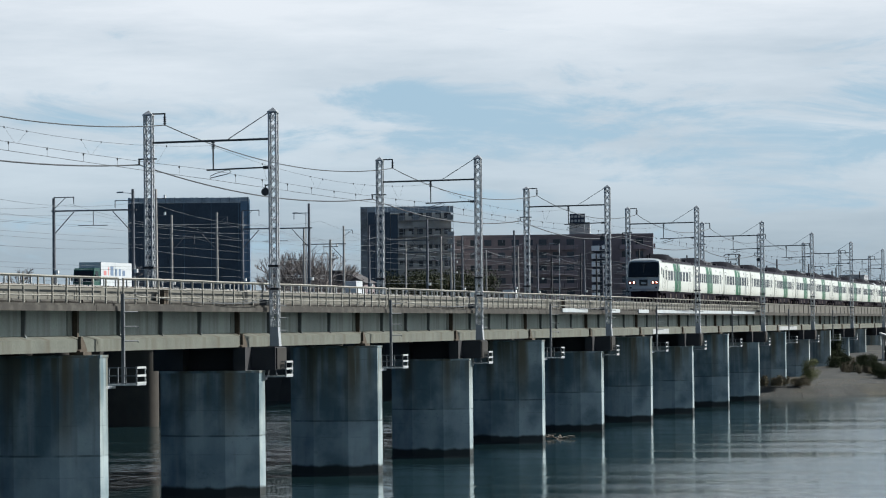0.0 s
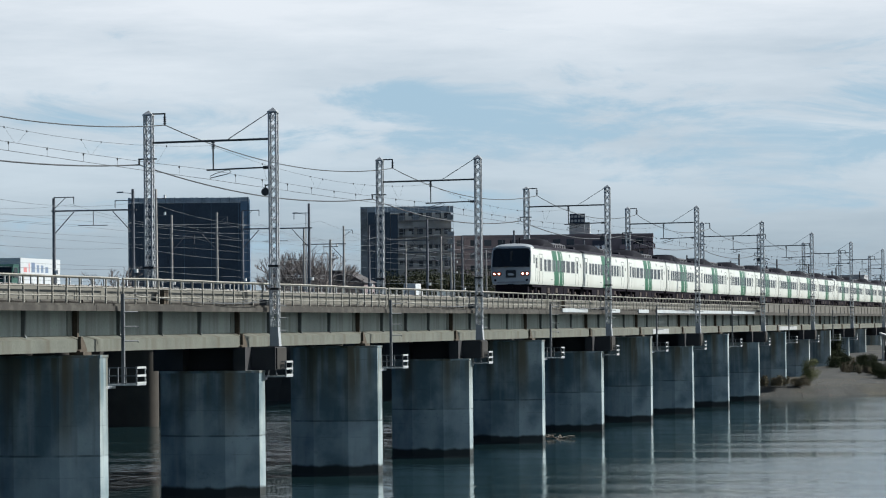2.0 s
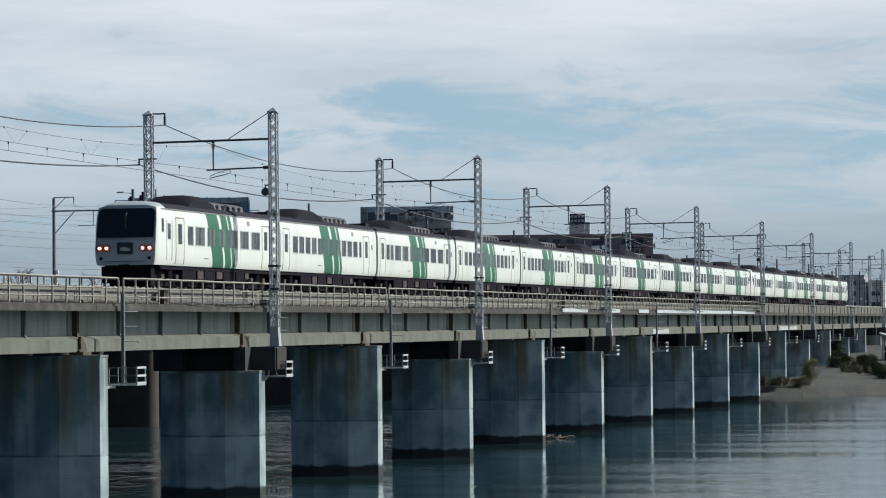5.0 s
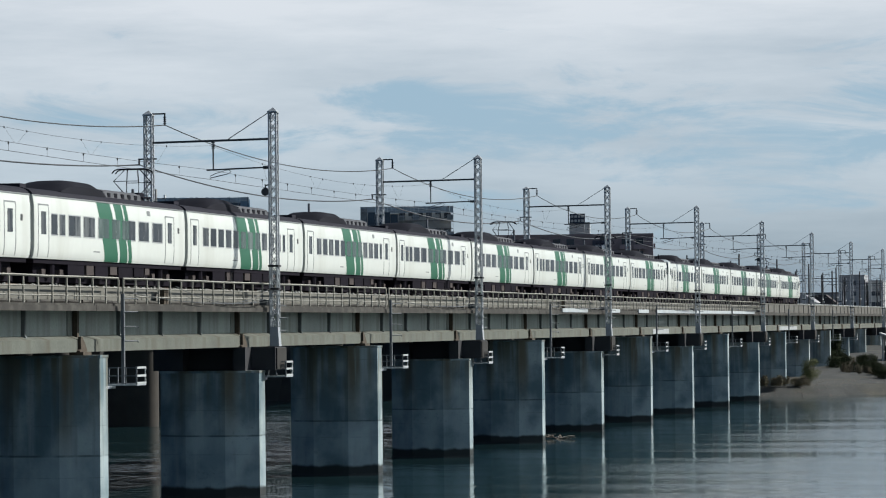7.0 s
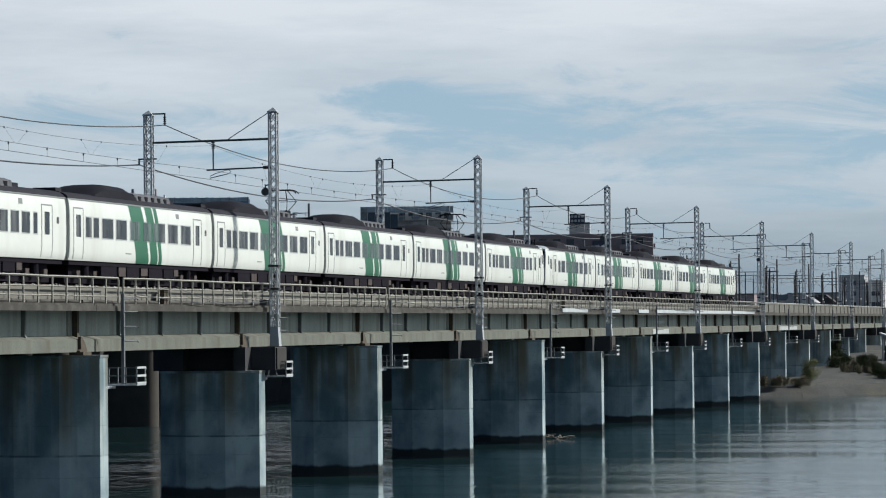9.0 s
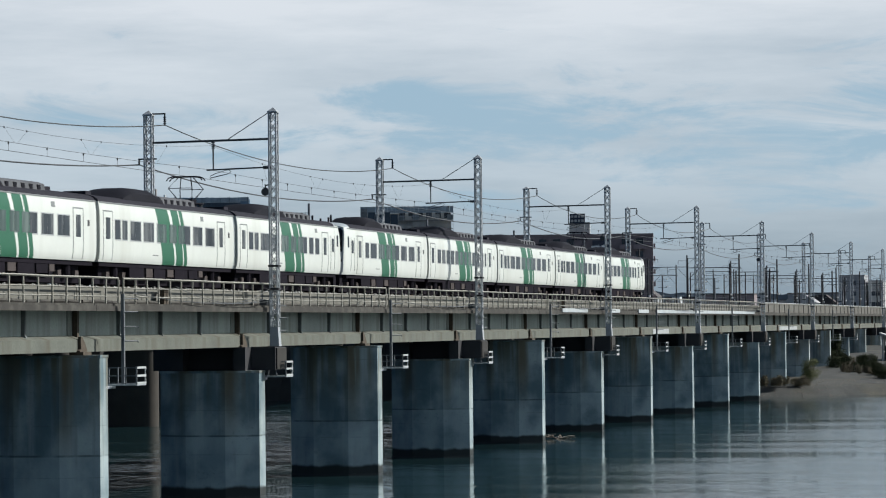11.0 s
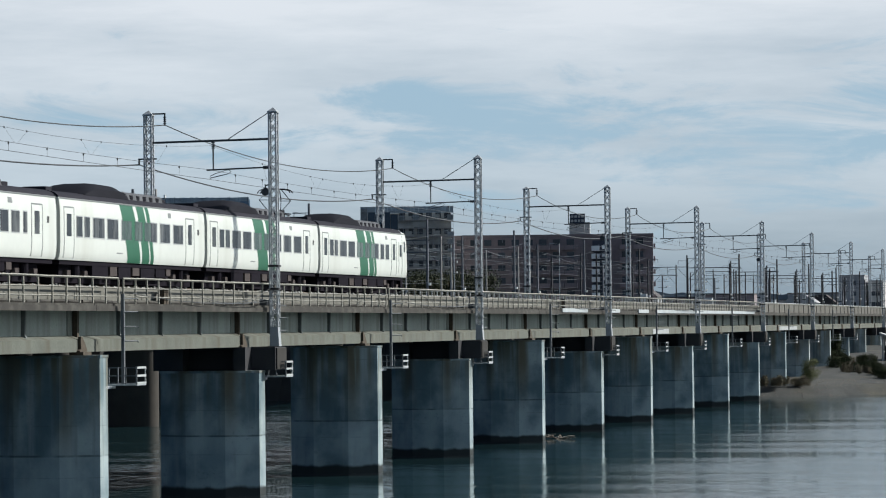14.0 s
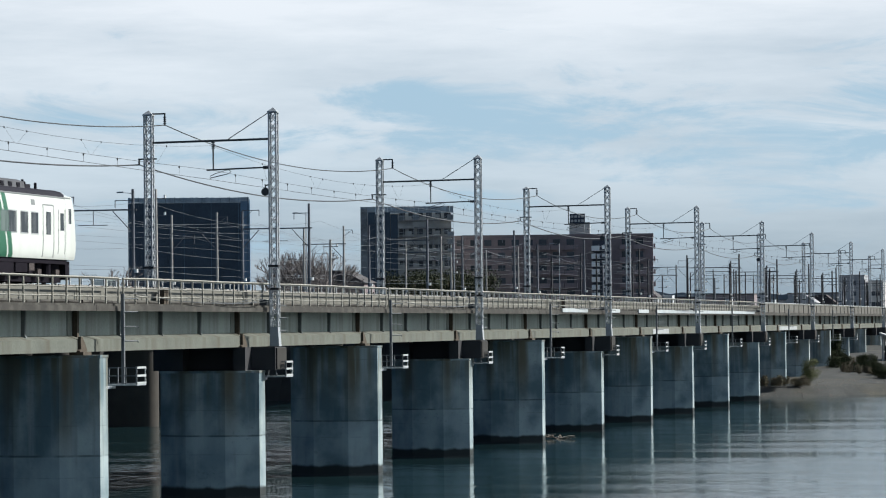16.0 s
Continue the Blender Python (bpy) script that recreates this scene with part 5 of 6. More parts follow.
make_road()
for y in (335.5, 407, 495, 583):
    ob = thing("street_lamp", "thin grey street lamp with a single arm", "street lamp", "lamps on the road bridge", at=pose(-112.2, y, ROAD))
    bm = bmesh.new()
    bm_cyl(bm, (0, 0, -0.5), 0.10, 11.8, sides=8, r2=0.06)
    part("column", bm, M["galv"], ob)
    bm = bmesh.new()
    bm_bar(bm, (0, 0, 11.2), (-1.2, 0, 11.35), 0.06)
    part("arm", bm, M["galv"], ob)
    part("lamp_head", box(-1.8, -1.0, -0.14, 0.14, 11.3, 11.45), M["galv"], ob)

M["cab_green"] = material("dark green truck paint", (0.025, 0.085, 0.065), 0.35, vary=0.1, bump=0.0)
M["box_white"] = material("white truck box", (0.52, 0.55, 0.57), 0.45, vary=0.04, bump=0.0)
M["bar_red"] = material("faded red lettering", (0.55, 0.20, 0.20), 0.5, vary=0.1, bump=0.0)
M["bar_blue"] = material("grey blue lettering", (0.14, 0.20, 0.30), 0.5, vary=0.1, bump=0.0)
M["tyre"] = material("tyre rubber", (0.02, 0.02, 0.02), 0.9, vary=0.2)
M["silver"] = material("silver car paint", (0.48, 0.53, 0.50), 0.35, metal=0.3, vary=0.05, bump=0.0)


def wheels(ob, ys, half, r):
    for y in ys:
        for s in (1, -1):
            bm = bmesh.new()
            bm_cyl(bm, (s * half - (0.24 if s > 0 else 0), y, r), r, 0.24, axis="x", sides=14)
            w = part("wheel", bm, M["tyre"], ob)
            bm = bmesh.new()
            bm_cyl(bm, (s * (half + 0.004) - (0.02 if s > 0 else 0), y, r), r * 0.5, 0.02, axis="x", sides=10)
            part("rim", bm, M["galv"], w)


def make_truck():
    """A box lorry that faces -y; origin on the road under its front."""
    ob = thing("box_truck", "white box truck with dark green cab and coloured lettering", "truck")
    bm = bmesh.new()
    bm_prism(bm, [(0.0, 0.45), (0.0, 1.35), (0.35, 2.75), (0.6, 2.95), (2.1, 2.95), (2.1, 0.45)], -1.15, 1.15, "x")
    cab = part("cab", bm, M["cab_green"], ob, "dark green truck cab")
    bm = bmesh.new()
    bm_prism(bm, [(0.015, 1.42), (0.33, 2.65), (0.30, 2.65), (-0.015, 1.42)], -1.02, 1.02, "x")
    part("windscreen", bm, M["screen"], cab)
    for s in (1, -1):
        part("side_window", box(s * 1.151, s * 1.165, 0.65, 1.7, 1.6, 2.6), M["screen"], cab)
        part("wing_mirror", box(s * 1.25, s * 1.42, 0.1, 0.25, 1.6, 2.2), M["tyre"], cab)
    part("bumper", box(-1.16, 1.16, -0.06, 0.1, 0.35, 0.8), M["silver"], cab)
    bx = part("cargo_box", box(-1.24, 1.24, 2.3, 14.0, 0.95, 3.62), M["box_white"], ob)
    for s in (1, -1):
        y = 3.2
        for w, mt, h in ((0.9, "bar_red", 0.5), (0.25, "bar_red", 0.9), (1.0, "bar_blue", 1.0), (0.7, "bar_blue", 0.75), (0.7, "bar_blue", 0.75), (0.9, "bar_blue", 0.6)):
            part("lettering_bar", box(s * 1.243, s * 1.249, y, y + w, 2.2, 2.2 + h), M[mt], bx)
            y += w + 0.55
    part("chassis", box(-0.5, 0.5, 1.5, 13.6, 0.55, 0.946), M["tyre"], ob)
    wheels(ob, (1.0, 9.6, 10.9), 1.15, 0.48)
    return ob


def make_van(label, high):
    ob = thing("box_van", label, "van")
    part("cargo_box", box(-0.95, 0.95, 1.7, 5.4, 0.6, high), M["box_white"], ob)
    bm = bmesh.new()
    bm_prism(bm, [(0.0, 0.4), (0.0, 1.0), (0.45, 1.9), (1.66, 1.95), (1.66, 0.4)], -0.9, 0.9, "x")
    cab = part("cab", bm, M["box_white"], ob)
    part("side_window", box(0.902, 0.915, 0.6, 1.4, 1.1, 1.75), M["screen"], cab)
    part("chassis", box(-0.6, 0.6, 0.4, 5.3, 0.35, 0.596), M["tyre"], ob)
    wheels(ob, (0.9, 4.3), 0.85, 0.34)
    return ob


def make_car_on_road(label):
    ob = thing("car", label, "car")
    bm = bmesh.new()
    bm_prism(bm, [(0, 0.35), (0.0, 0.8), (0.9, 1.0), (1.5, 1.75), (4.3, 1.85), (4.6, 1.0), (4.6, 0.35)], -0.85, 0.85, "x")
    body = part("body", bm, M["silver"], ob)
    for s in (1, -1):
        for a, b in ((1.6, 2.6), (2.75, 3.9)):
            part("side_window", box(s * 0.852, s * 0.862, a, b, 1.08, 1.68), M["screen"], body)
    wheels(ob, (0.85, 3.75), 0.82, 0.33)
    return ob


truck, van_a, van_b, road_car = make_truck(), make_van("white high box van on the road bridge", 3.05), make_van("white low box van on the road bridge", 2.75), make_car_on_road("silver green estate car on the road bridge")
wagon = make_van("white delivery van on the road bridge", 2.9)


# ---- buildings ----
# Netting and wall tones below are lifted to carry distance haze.
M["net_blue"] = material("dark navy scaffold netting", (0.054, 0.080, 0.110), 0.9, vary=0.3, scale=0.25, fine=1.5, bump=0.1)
M["net_blue_side"] = material("worn blue scaffold sheet", (0.13, 0.22, 0.32), 0.8, vary=0.3, scale=0.2)
M["net_top"] = material("pale net fringe", (0.24, 0.31, 0.37), 0.9, vary=0.35, scale=0.6, fine=4, per_object=0.1)
M["scaffold"] = material("grey brown scaffold boards", (0.27, 0.26, 0.26), 0.9, vary=0.3, scale=0.4, per_object=0.3)
M["brown_wall"] = material("red brown tiled wall lifted for haze", (0.205, 0.166, 0.175), 0.8, vary=0.25, scale=0.15, fine=1.0)
M["brown_light"] = material("brown tiled balcony front", (0.235, 0.192, 0.20), 0.8, vary=0.2, scale=0.2, per_object=0.2)
M["dull_glass"] = material("dull window glass", (0.05, 0.058, 0.070), 0.25, vary=0.3, scale=0.3, bump=0.0, per_object=0.5)
M["pale_wall"] = material("pale grey wall", (0.42, 0.43, 0.43), 0.85, vary=0.12, scale=0.2)
M["grey_wall"] = material("mid grey wall", (0.32, 0.33, 0.345), 0.85, vary=0.2, scale=0.2)
M["stair_white"] = material("white painted stair parapet", (0.80, 0.81, 0.81), 0.7, vary=0.06, scale=0.5)
M["roof_tile"] = material("dark grey brown roof tiles", (0.075, 0.068, 0.068), 0.85, vary=0.3, scale=0.5, fine=3)
M["sign_dark"] = material("dark rooftop sign", (0.022, 0.030, 0.055), 0.5, vary=0.1)
GL = 5.0


def turn_about(ob, x, y, degrees):
    ob.matrix_basis = pose(x, y, 0, 0, 0, degrees) @ pose(-x, -y, 0)


def make_netted(x0, x1, y0, y1, top):
    ob = thing("netted_building", "tall building wrapped in dark navy scaffold netting", "building")
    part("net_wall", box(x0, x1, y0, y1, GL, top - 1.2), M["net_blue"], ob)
    n = 9
    for k in range(n):
        a, b = x0 + (x1 - x0) * k / n, x0 + (x1 - x0) * (k + 1) / n
        part("net_sheet", box(a + 0.05, b - 0.05, y0 - 0.25, y0 - 0.05, GL, top - 1.3 + random.uniform(-0.2, 0.1)), M["net_blue"], ob)
        for j in range(5):
            c, d = a + (b - a) * j / 5, a + (b - a) * (j + 1) / 5
            part("net_fringe", box(c, d - 0.01, y0 - 0.12, y0 + 0.05, top - 1.18, top + random.uniform(-0.05, 0.05)), M["net_top"], ob, "pale torn fringe of netting")
    for k in range(4):
        part("side_sheet", box(x1 + 0.02, x1 + 0.2, y0 + k * (y1 - y0) / 4 + 0.1, y0 + (k + 1) * (y1 - y0) / 4 - 0.1, GL, top - 0.4), M["net_blue_side"], ob, "worn blue side sheet")
    part("corner_sheet", box(x1 - 1.9, x1 - 0.05, y0 - 0.34, y0 - 0.26, GL, top - 0.9), M["net_blue_side"], ob)
    for k in range(14):
        x = x0 + 0.3 + k * (x1 - x0 - 0.6) / 13
        bm = bmesh.new()
        bm_bar(bm, (x, y0 - 0.45, GL), (x, y0 - 0.45, top + 0.15), 0.07)
        part("scaffold_pole", bm, M["net_blue"] if k % 3 else M["net_blue_side"], ob)
    turn_about(ob, (x0 + x1) / 2, y0, 16)
    return ob


make_netted(-234.5, -207.0, 700, 716, 37.9)


M["mesh_net"] = material("thin pale scaffold mesh", (0.26, 0.29, 0.31), 0.9, vary=0.5, scale=0.35, fine=3.0, per_object=0.3)
# This wall's tone is lifted for haze like the other far walls.
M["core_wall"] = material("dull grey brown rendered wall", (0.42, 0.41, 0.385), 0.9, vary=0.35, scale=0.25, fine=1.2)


def make_scaffolded(x0, xm, x1, y0, y1, top):
    ob = thing("scaffolded_building", "building under scaffolding with one half netted dark blue", "building")
    rr = random.Random(12)
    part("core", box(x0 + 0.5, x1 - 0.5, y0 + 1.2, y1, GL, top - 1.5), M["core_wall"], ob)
    n = 4
    for k in range(n):
        a, b = x0 + 1.6 + (xm - x0 - 1.6) * k / n, x0 + 1.6 + (xm - x0 - 1.6) * (k + 1) / n
        part("net_sheet", box(a + 0.04, b - 0.04, y0 - 0.2, y0, GL, top - 1.3 - 0.5 * (k % 2)), M["net_blue"], ob, "dark blue scaffold sheet")
    part("edge_sheet", box(x0, x0 + 1.5, y0 - 0.2, y0, GL, top - 0.5), M["mesh_net"], ob, "thin pale blue grey mesh")
    # open top lift with loose strips of mesh
    for k in range(24):
        a = x0 + k * (x1 - x0) / 24
        part("net_fringe", box(a, a + (x1 - x0) / 24 - 0.03, y0 - 0.1, y0 - 0.04, top - 1.5, top - rr.uniform(0, 0.12)), M["net_top"], ob)
    for z in (top - 0.1, top - 1.0):
        bm = bmesh.new()
        bm_bar(bm, (x0, y0 - 0.45, z), (x1, y0 - 0.45, z), 0.06)
        part("ledger", bm, M["galv"], ob)
    z, fl = GL + 1.5, 0
    while z < top - 2:
        part("walk_board", box(xm + 0.1, x1 - 0.1, y0 - 0.4, y0 + 0.9, z, z + 0.14), M["scaffold"], ob)
        if fl % 2 == 0:
            for k in range(6):
                a = xm + 0.3 + k * (x1 - xm - 0.4) / 6
                part("window", box(a, a + 1.3, y0 + 1.10, y0 + 1.19, z + 0.6, z + 2.0), M["dull_glass"], ob)
        for k in range(8):
            a = xm + 0.1 + k * (x1 - xm) / 8
            if rr.random() < 0.45:
                part("mesh_panel", box(a + 0.05, a + 1.45, y0 - 0.36, y0 - 0.32, z + 0.2, z + rr.uniform(0.7, 1.6)), M["mesh_net"] if k > 5 or rr.random() < 0.3 else M["core_wall"], ob)
        bm = bmesh.new()
        bm_bar(bm, (xm + 0.1, y0 - 0.45, z + 1.0), (x1, y0 - 0.45, z + 1.0), 0.05)
        part("guard_tube", bm, M["galv"], ob)
        z, fl = z + 1.8, fl + 1
    for k in range(12):
        x = xm + 0.1 + k * (x1 - xm - 0.2) / 11
        bm = bmesh.new()
        bm_bar(bm, (x, y0 - 0.45, GL), (x, y0 - 0.45, top + 0.3), 0.06)
        part("scaffold_pole", bm, M["galv"], ob)
    turn_about(ob, (x0 + x1) / 2, y0, 13.5)


make_scaffolded(-179.9, -171.5, -159.0, 700, 714, 35.0)


def make_apartments(x0, x1, y0, y1, top):
    ob = thing("apartment_block", "long dark red brown apartment block with outside stairs", "apartment building")
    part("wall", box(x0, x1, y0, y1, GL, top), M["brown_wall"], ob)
    part("roof_parapet", box(x0 - 0.1, x1 + 0.1, y0 - 0.1, y1 + 0.1, top + 0.003, top + 0.5), M["brown_light"], ob)
    floors, fh = 8, (top - GL) / 8
    stair = (-131.2, -127.8)
    glass = mesh_of("window", box(0, 1.7, 0, 0.06, 0, 1.35), M["dull_glass"])
    front = mesh_of("balcony", box(0, 2.9, -1.0, 0, 0, 1.0), M["brown_light"])
    for f in range(floors):
        z = GL + f * fh
        x = x0 + 0.6
        while x + 3 < x1:
            if not (stair[0] - 3.2 < x < stair[1] + 0.3):
                part("window", glass, None, ob, at=pose(x + 0.5, y0 - 0.065, z + 0.95))
                if x > -150:
                    part("balcony", front, None, ob, at=pose(x, y0 - 0.004, z - 0.15))
            x += 3.15
        for k in range(3):
            part("side_balcony", box(x1 + 0.11, x1 + 0.5, y0 + 1 + k * 3.6, y0 + 3.6 + k * 3.6, z + 0.1, z + 1.1), M["brown_light"], ob)
    # outside stairs: a wide and a narrow white parapet at each half landing
    # Dark slab on the wall stands in for the shaded gaps between landings.
    part("stair_shade_slab", box(stair[0] + 0.2, stair[1] + 0.6, y0 - 0.30, y0 - 0.01, GL, top - 1.0), M["sign_dark"], ob, "dark slab for the shade behind the stairs")
    for k in range(12):
        z = top - 3.3 - k * 1.78
        st = part("stair_landing", box(stair[0], stair[1] + 0.5, y0 - 2.4, y0 - 0.304, z - 0.12, z), M["grey_wall"], ob)
        part("stair_front", box(stair[0], stair[0] + 1.85, y0 - 2.5, y0 - 2.404, z - 0.10, z + 1.05), M["stair_white"], st, "white stair parapet")
        part("stair_side", box(stair[0] + 2.35, stair[0] + 3.2, y0 - 1.6, y0 - 1.5, z + 0.30, z + 1.15), M["stair_white"], st)
        bm = bmesh.new()
        bm_bar(bm, (stair[0] + 0.3, y0 - 1.2, z), (stair[1] + 0.2, y0 - 1.2, z + 1.66), 0.16)
        part("stair_flight", bm, M["grey_wall"], st)
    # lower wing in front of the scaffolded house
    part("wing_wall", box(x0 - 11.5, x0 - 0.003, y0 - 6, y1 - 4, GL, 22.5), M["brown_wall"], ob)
    for f in range(6):
        for k in range(4):
            part("window", glass, None, ob, at=pose(x0 - 11.0 + k * 2.8, y0 - 6.065, GL + 0.9 + f * 2.9))
        part("balcony", box(x0 - 11.4, x0 - 0.1, y0 - 6.6, y0 - 6.005, GL - 0.1 + f * 2.9, GL + 0.75 + f * 2.9), M["brown_light"], ob)
    part("roof_tower", box(-136.3, -131.6, y0 + 2, y0 + 7, top + 0.51, top + 3.3), M["pale_wall"], ob)
    part("roof_tower_top", box(-136.1, -133.0, y0 + 2.2, y0 + 6, top + 3.303, top + 5.2), M["grey_wall"], ob)
    part("roof_tower_window", box(-132.9, -131.9, y0 + 1.93, y0 + 1.99, top + 1.4, top + 2.8), M["white_paint"], ob)
    turn_about(ob, (x0 + x1) / 2, y0, 9)


make_apartments(-163.2, -117.2, 720, 735, 28.2)
ob = thing("rooftop_sign", "dark rooftop sign with two rows of white lettering", "sign")
part("sign_board", box(-136.3, -132.8, 721.3, 721.6, 31.2, 33.4), M["sign_dark"], ob)
for r, z in ((0, 32.5), (1, 31.5)):
    for k in range(4):
        part("lettering_bar", box(-136.0 + k * 0.8, -135.45 + k * 0.8, 721.25, 721.297, z, z + 0.55), M["pale_wall"], ob)
for x in (-136.0, -133.1):
    part("sign_post", box(x, x + 0.15, 721.62, 721.8, 28.7, 33.0), M["grey_wall"], ob)


def make_house(x, y, w, d, h, wall, roof_h, label):
    ob = thing("house", label, "house", "houses beyond the railway", at=pose(x, y, ground_height(x, y)))
    part("wall", box(-w / 2, w / 2, -d / 2, d / 2, -0.3, h), wall, ob)
    bm = bmesh.new()
    if roof_h > 0.3:
        bm_prism(bm, [(-w / 2 - 0.5, h + 0.003), (w / 2 + 0.5, h + 0.003), (w / 2 - w * 0.3, h + roof_h), (-w / 2 + w * 0.3, h + roof_h)], -d / 2 - 0.5, d / 2 + 0.5, "y")
    else:
        bm_box(bm, -w / 2 - 0.2, w / 2 + 0.2, -d / 2 - 0.2, d / 2 + 0.2, h + 0.003, h + 0.3)
    part("roof", bm, M["roof_tile"] if w > 9 else M["grey_wall"], ob)
    for f in range(max(1, int(h / 3))):
        for k in range(max(2, int(w / 3))):
            a = -w / 2 + 0.7 + k * (w - 1.4) / max(2, int(w / 3))
            part("window", box(a, a + 1.2, -d / 2 - 0.05, -d / 2 - 0.003, f * 3 + 1.0, f * 3 + 2.2), M["dull_glass"], ob)


make_house(-170.5, 640, 15, 9, 11.8, M["brown_wall"], 2.6, "low dark red brown house with a hipped roof")
rnd = random.Random(5)
for k in range(26):
    y = rnd.uniform(820, 1150)
    x = -y * rnd.uniform(0.070, 0.168) - 8
    make_house(x, y, rnd.uniform(8, 16), rnd.uniform(8, 12), rnd.choice((6, 8, 9, 10, 11)), M["grey_wall"] if k % 4 else M["brown_light"], rnd.choice((0.2, 2.2, 2.6)), "low grey town house beyond the railway")
make_house(-89.5, 900, 7.0, 12, 15.5, M["grey_wall"], 0.2, "dull grey town block with small windows")
make_house(-83.3, 905, 4.0, 12, 14.0, M["pale_wall"], 0.2, "pale pink town block beside trees")
make_house(-103.5, 930, 15.0, 10, 11.0, M["grey_wall"], 0.2, "grey town block with long balconies")


# ---- plants ----
M["bark"] = material("grey brown bark", (0.13, 0.105, 0.085), 0.9, vary=0.3, scale=3)
# Twig tone is lifted to carry the haze of distance.
M["twig"] = material("bare brown twigs", (0.20, 0.178, 0.172), 0.9, vary=0.3, scale=2)
M["leaf_dark"] = material("dark evergreen leaves", (0.035, 0.044, 0.020), 0.85, vary=0.4, scale=0.8, island=0.35, spec=0.15, bump=0.0)
# Evergreen leaves for far trees, paled in colour for haze.
M["leaf_far"] = material("dull olive evergreen leaves", (0.062, 0.068, 0.042), 0.9, vary=0.4, scale=0.5, island=0.35, spec=0.1, bump=0.0)
M["leaf_dry"] = material("dry brown green leaves", (0.12, 0.10, 0.06), 0.8, vary=0.4, scale=0.8, island=0.4, bump=0.0)
M["leaf_fresh"] = material("yellow green leaves", (0.15, 0.16, 0.06), 0.7, vary=0.4, scale=0.8, island=0.4, bump=0.0)


def make_bare_tree(h, seed, label):
    rr = random.Random(seed)
    ob = thing("bare_tree", label, "tree", "bare winter trees")
    trunk, twigs = bmesh.new(), bmesh.new()
    def grow(p, d, length, w, depth):
        q = p + d * length
        bm_bar(trunk if depth < 2 else twigs, p, q, w, 4 if depth < 2 else 3)
        if depth == 6:
            return
        for k in range(3):
            nd = (d + Vector((rr.uniform(-1, 1), rr.uniform(-1, 1), rr.uniform(-0.35, 0.7))) * 0.75).normalized()
            grow(p.lerp(q, rr.uniform(0.55, 1.0)), nd, length * rr.uniform(0.55, 0.8), max(0.032, w * 0.6), depth + 1)
    grow(Vector((0, 0, -0.3)), Vector((0, 0, 1)), h * 0.30, h * 0.028, 0)
    part("trunk", trunk, M["bark"], ob)
    part("crown", twigs, M["twig"], ob, "open crown of bare brown twigs")
    return ob


def make_leafy(w, h, leaves, size, mat, seed, label, name="bush", group="bushes on the river bank"):
    rr = random.Random(seed)
    ob = thing(name, label, name, group)
    stems, crown = bmesh.new(), bmesh.new()
    blobs = []
    for k in range(9):
        a, r = rr.uniform(0, 6.28), rr.uniform(0.05, 0.36) * w
        top = Vector((r * math.cos(a), r * math.sin(a), h * rr.uniform(0.45, 0.95)))
        bm_bar(stems, (top.x * 0.2, top.y * 0.2, -0.3), top, 0.05 * h / 3, 4)
        blobs.append((top, rr.uniform(0.14, 0.30) * min(w, h * 1.6)))
        blobs.append((Vector((top.x * 1.1, top.y * 1.1, top.z * rr.uniform(0.25, 0.6))), rr.uniform(0.16, 0.30) * min(w, h * 1.6)))
    for k in range(leaves):
        c, r = rr.choice(blobs)
        v = Vector((rr.gauss(0, 1), rr.gauss(0, 1), rr.gauss(0, 1)))
        p = c + v.normalized() * r * rr.uniform(0.3, 1.15)
        p.z = max(p.z, 0.02)
        u = Vector((rr.uniform(-1, 1), rr.uniform(-1, 1), rr.uniform(-1, 1))).normalized()
        t = u.cross(Vector((rr.uniform(-1, 1), rr.uniform(-1, 1), rr.uniform(-1, 1)))).normalized()
        s = size * rr.uniform(0.5, 1.3)
        crown.faces.new([crown.verts.new(p + u * s), crown.verts.new(p + t * s * 0.5), crown.verts.new(p - u * s), crown.verts.new(p - t * s * 0.5)])
    part("stems", stems, M["bark"], ob)["kind"] = "stuff"
    part("crown", crown, mat, ob)
    return ob


def put(ob, x, y, dz=0.0, turn=0.0, s=1.0):
    ob.matrix_basis = pose(x, y, ground_height(x, y) + dz, 0, 0, turn)


t1 = make_bare_tree(24.0, 3, "bare brown winter tree behind the railway")
t2 = make_bare_tree(20.5, 8, "bare brown winter tree behind the railway")
put(t1, -167.5, 600), put(t2, -160.0, 600)
for k, (src, x, y) in enumerate(((t2, -172.5, 604), (t1, -163.5, 608), (t1, -170.5, 612), (t2, -165.5, 596), (t2, -189, 500), (t2, -171.5, 500), (t1, -180.0, 640), (t1, -174.5, 615), (t2, -168.8, 606), (t2, -162.0, 616))):
    copy_thing(src, pose(x, y, ground_height(x, y), 0, 0, 50 * k))
ev = make_leafy(10.0, 13.0, 12000, 0.22, M["leaf_far"], 11, "dense dark green evergreen tree", "evergreen_tree", "evergreen trees by the railway")
put(ev, -152.0, 620)
for k, (x, y) in enumerate(((-147.5, 622), (-143.5, 619), (-139.0, 624), (-135.5, 620), (-149.5, 628), (-141.0, 630))):
    copy_thing(ev, pose(x, y, ground_height(x, y), 0, 0, 73 * k))
bush_dark = make_leafy(5.4, 1.25, 15000, 0.045, M["leaf_dark"], 21, "dark green bush on the gravel bank")
put(bush_dark, -45.9, 415.5)
bush_dry = make_leafy(4.6, 0.95, 14000, 0.04, M["leaf_dry"], 22, "dry brown scrub on the gravel bank")
put(bush_dry, -44.3, 351.3)
bush_fresh = make_leafy(2.7, 2.6, 9000, 0.05, M["leaf_fresh"], 23, "yellow green bush at the water's edge")
put(bush_fresh, -40.9, 359.4)
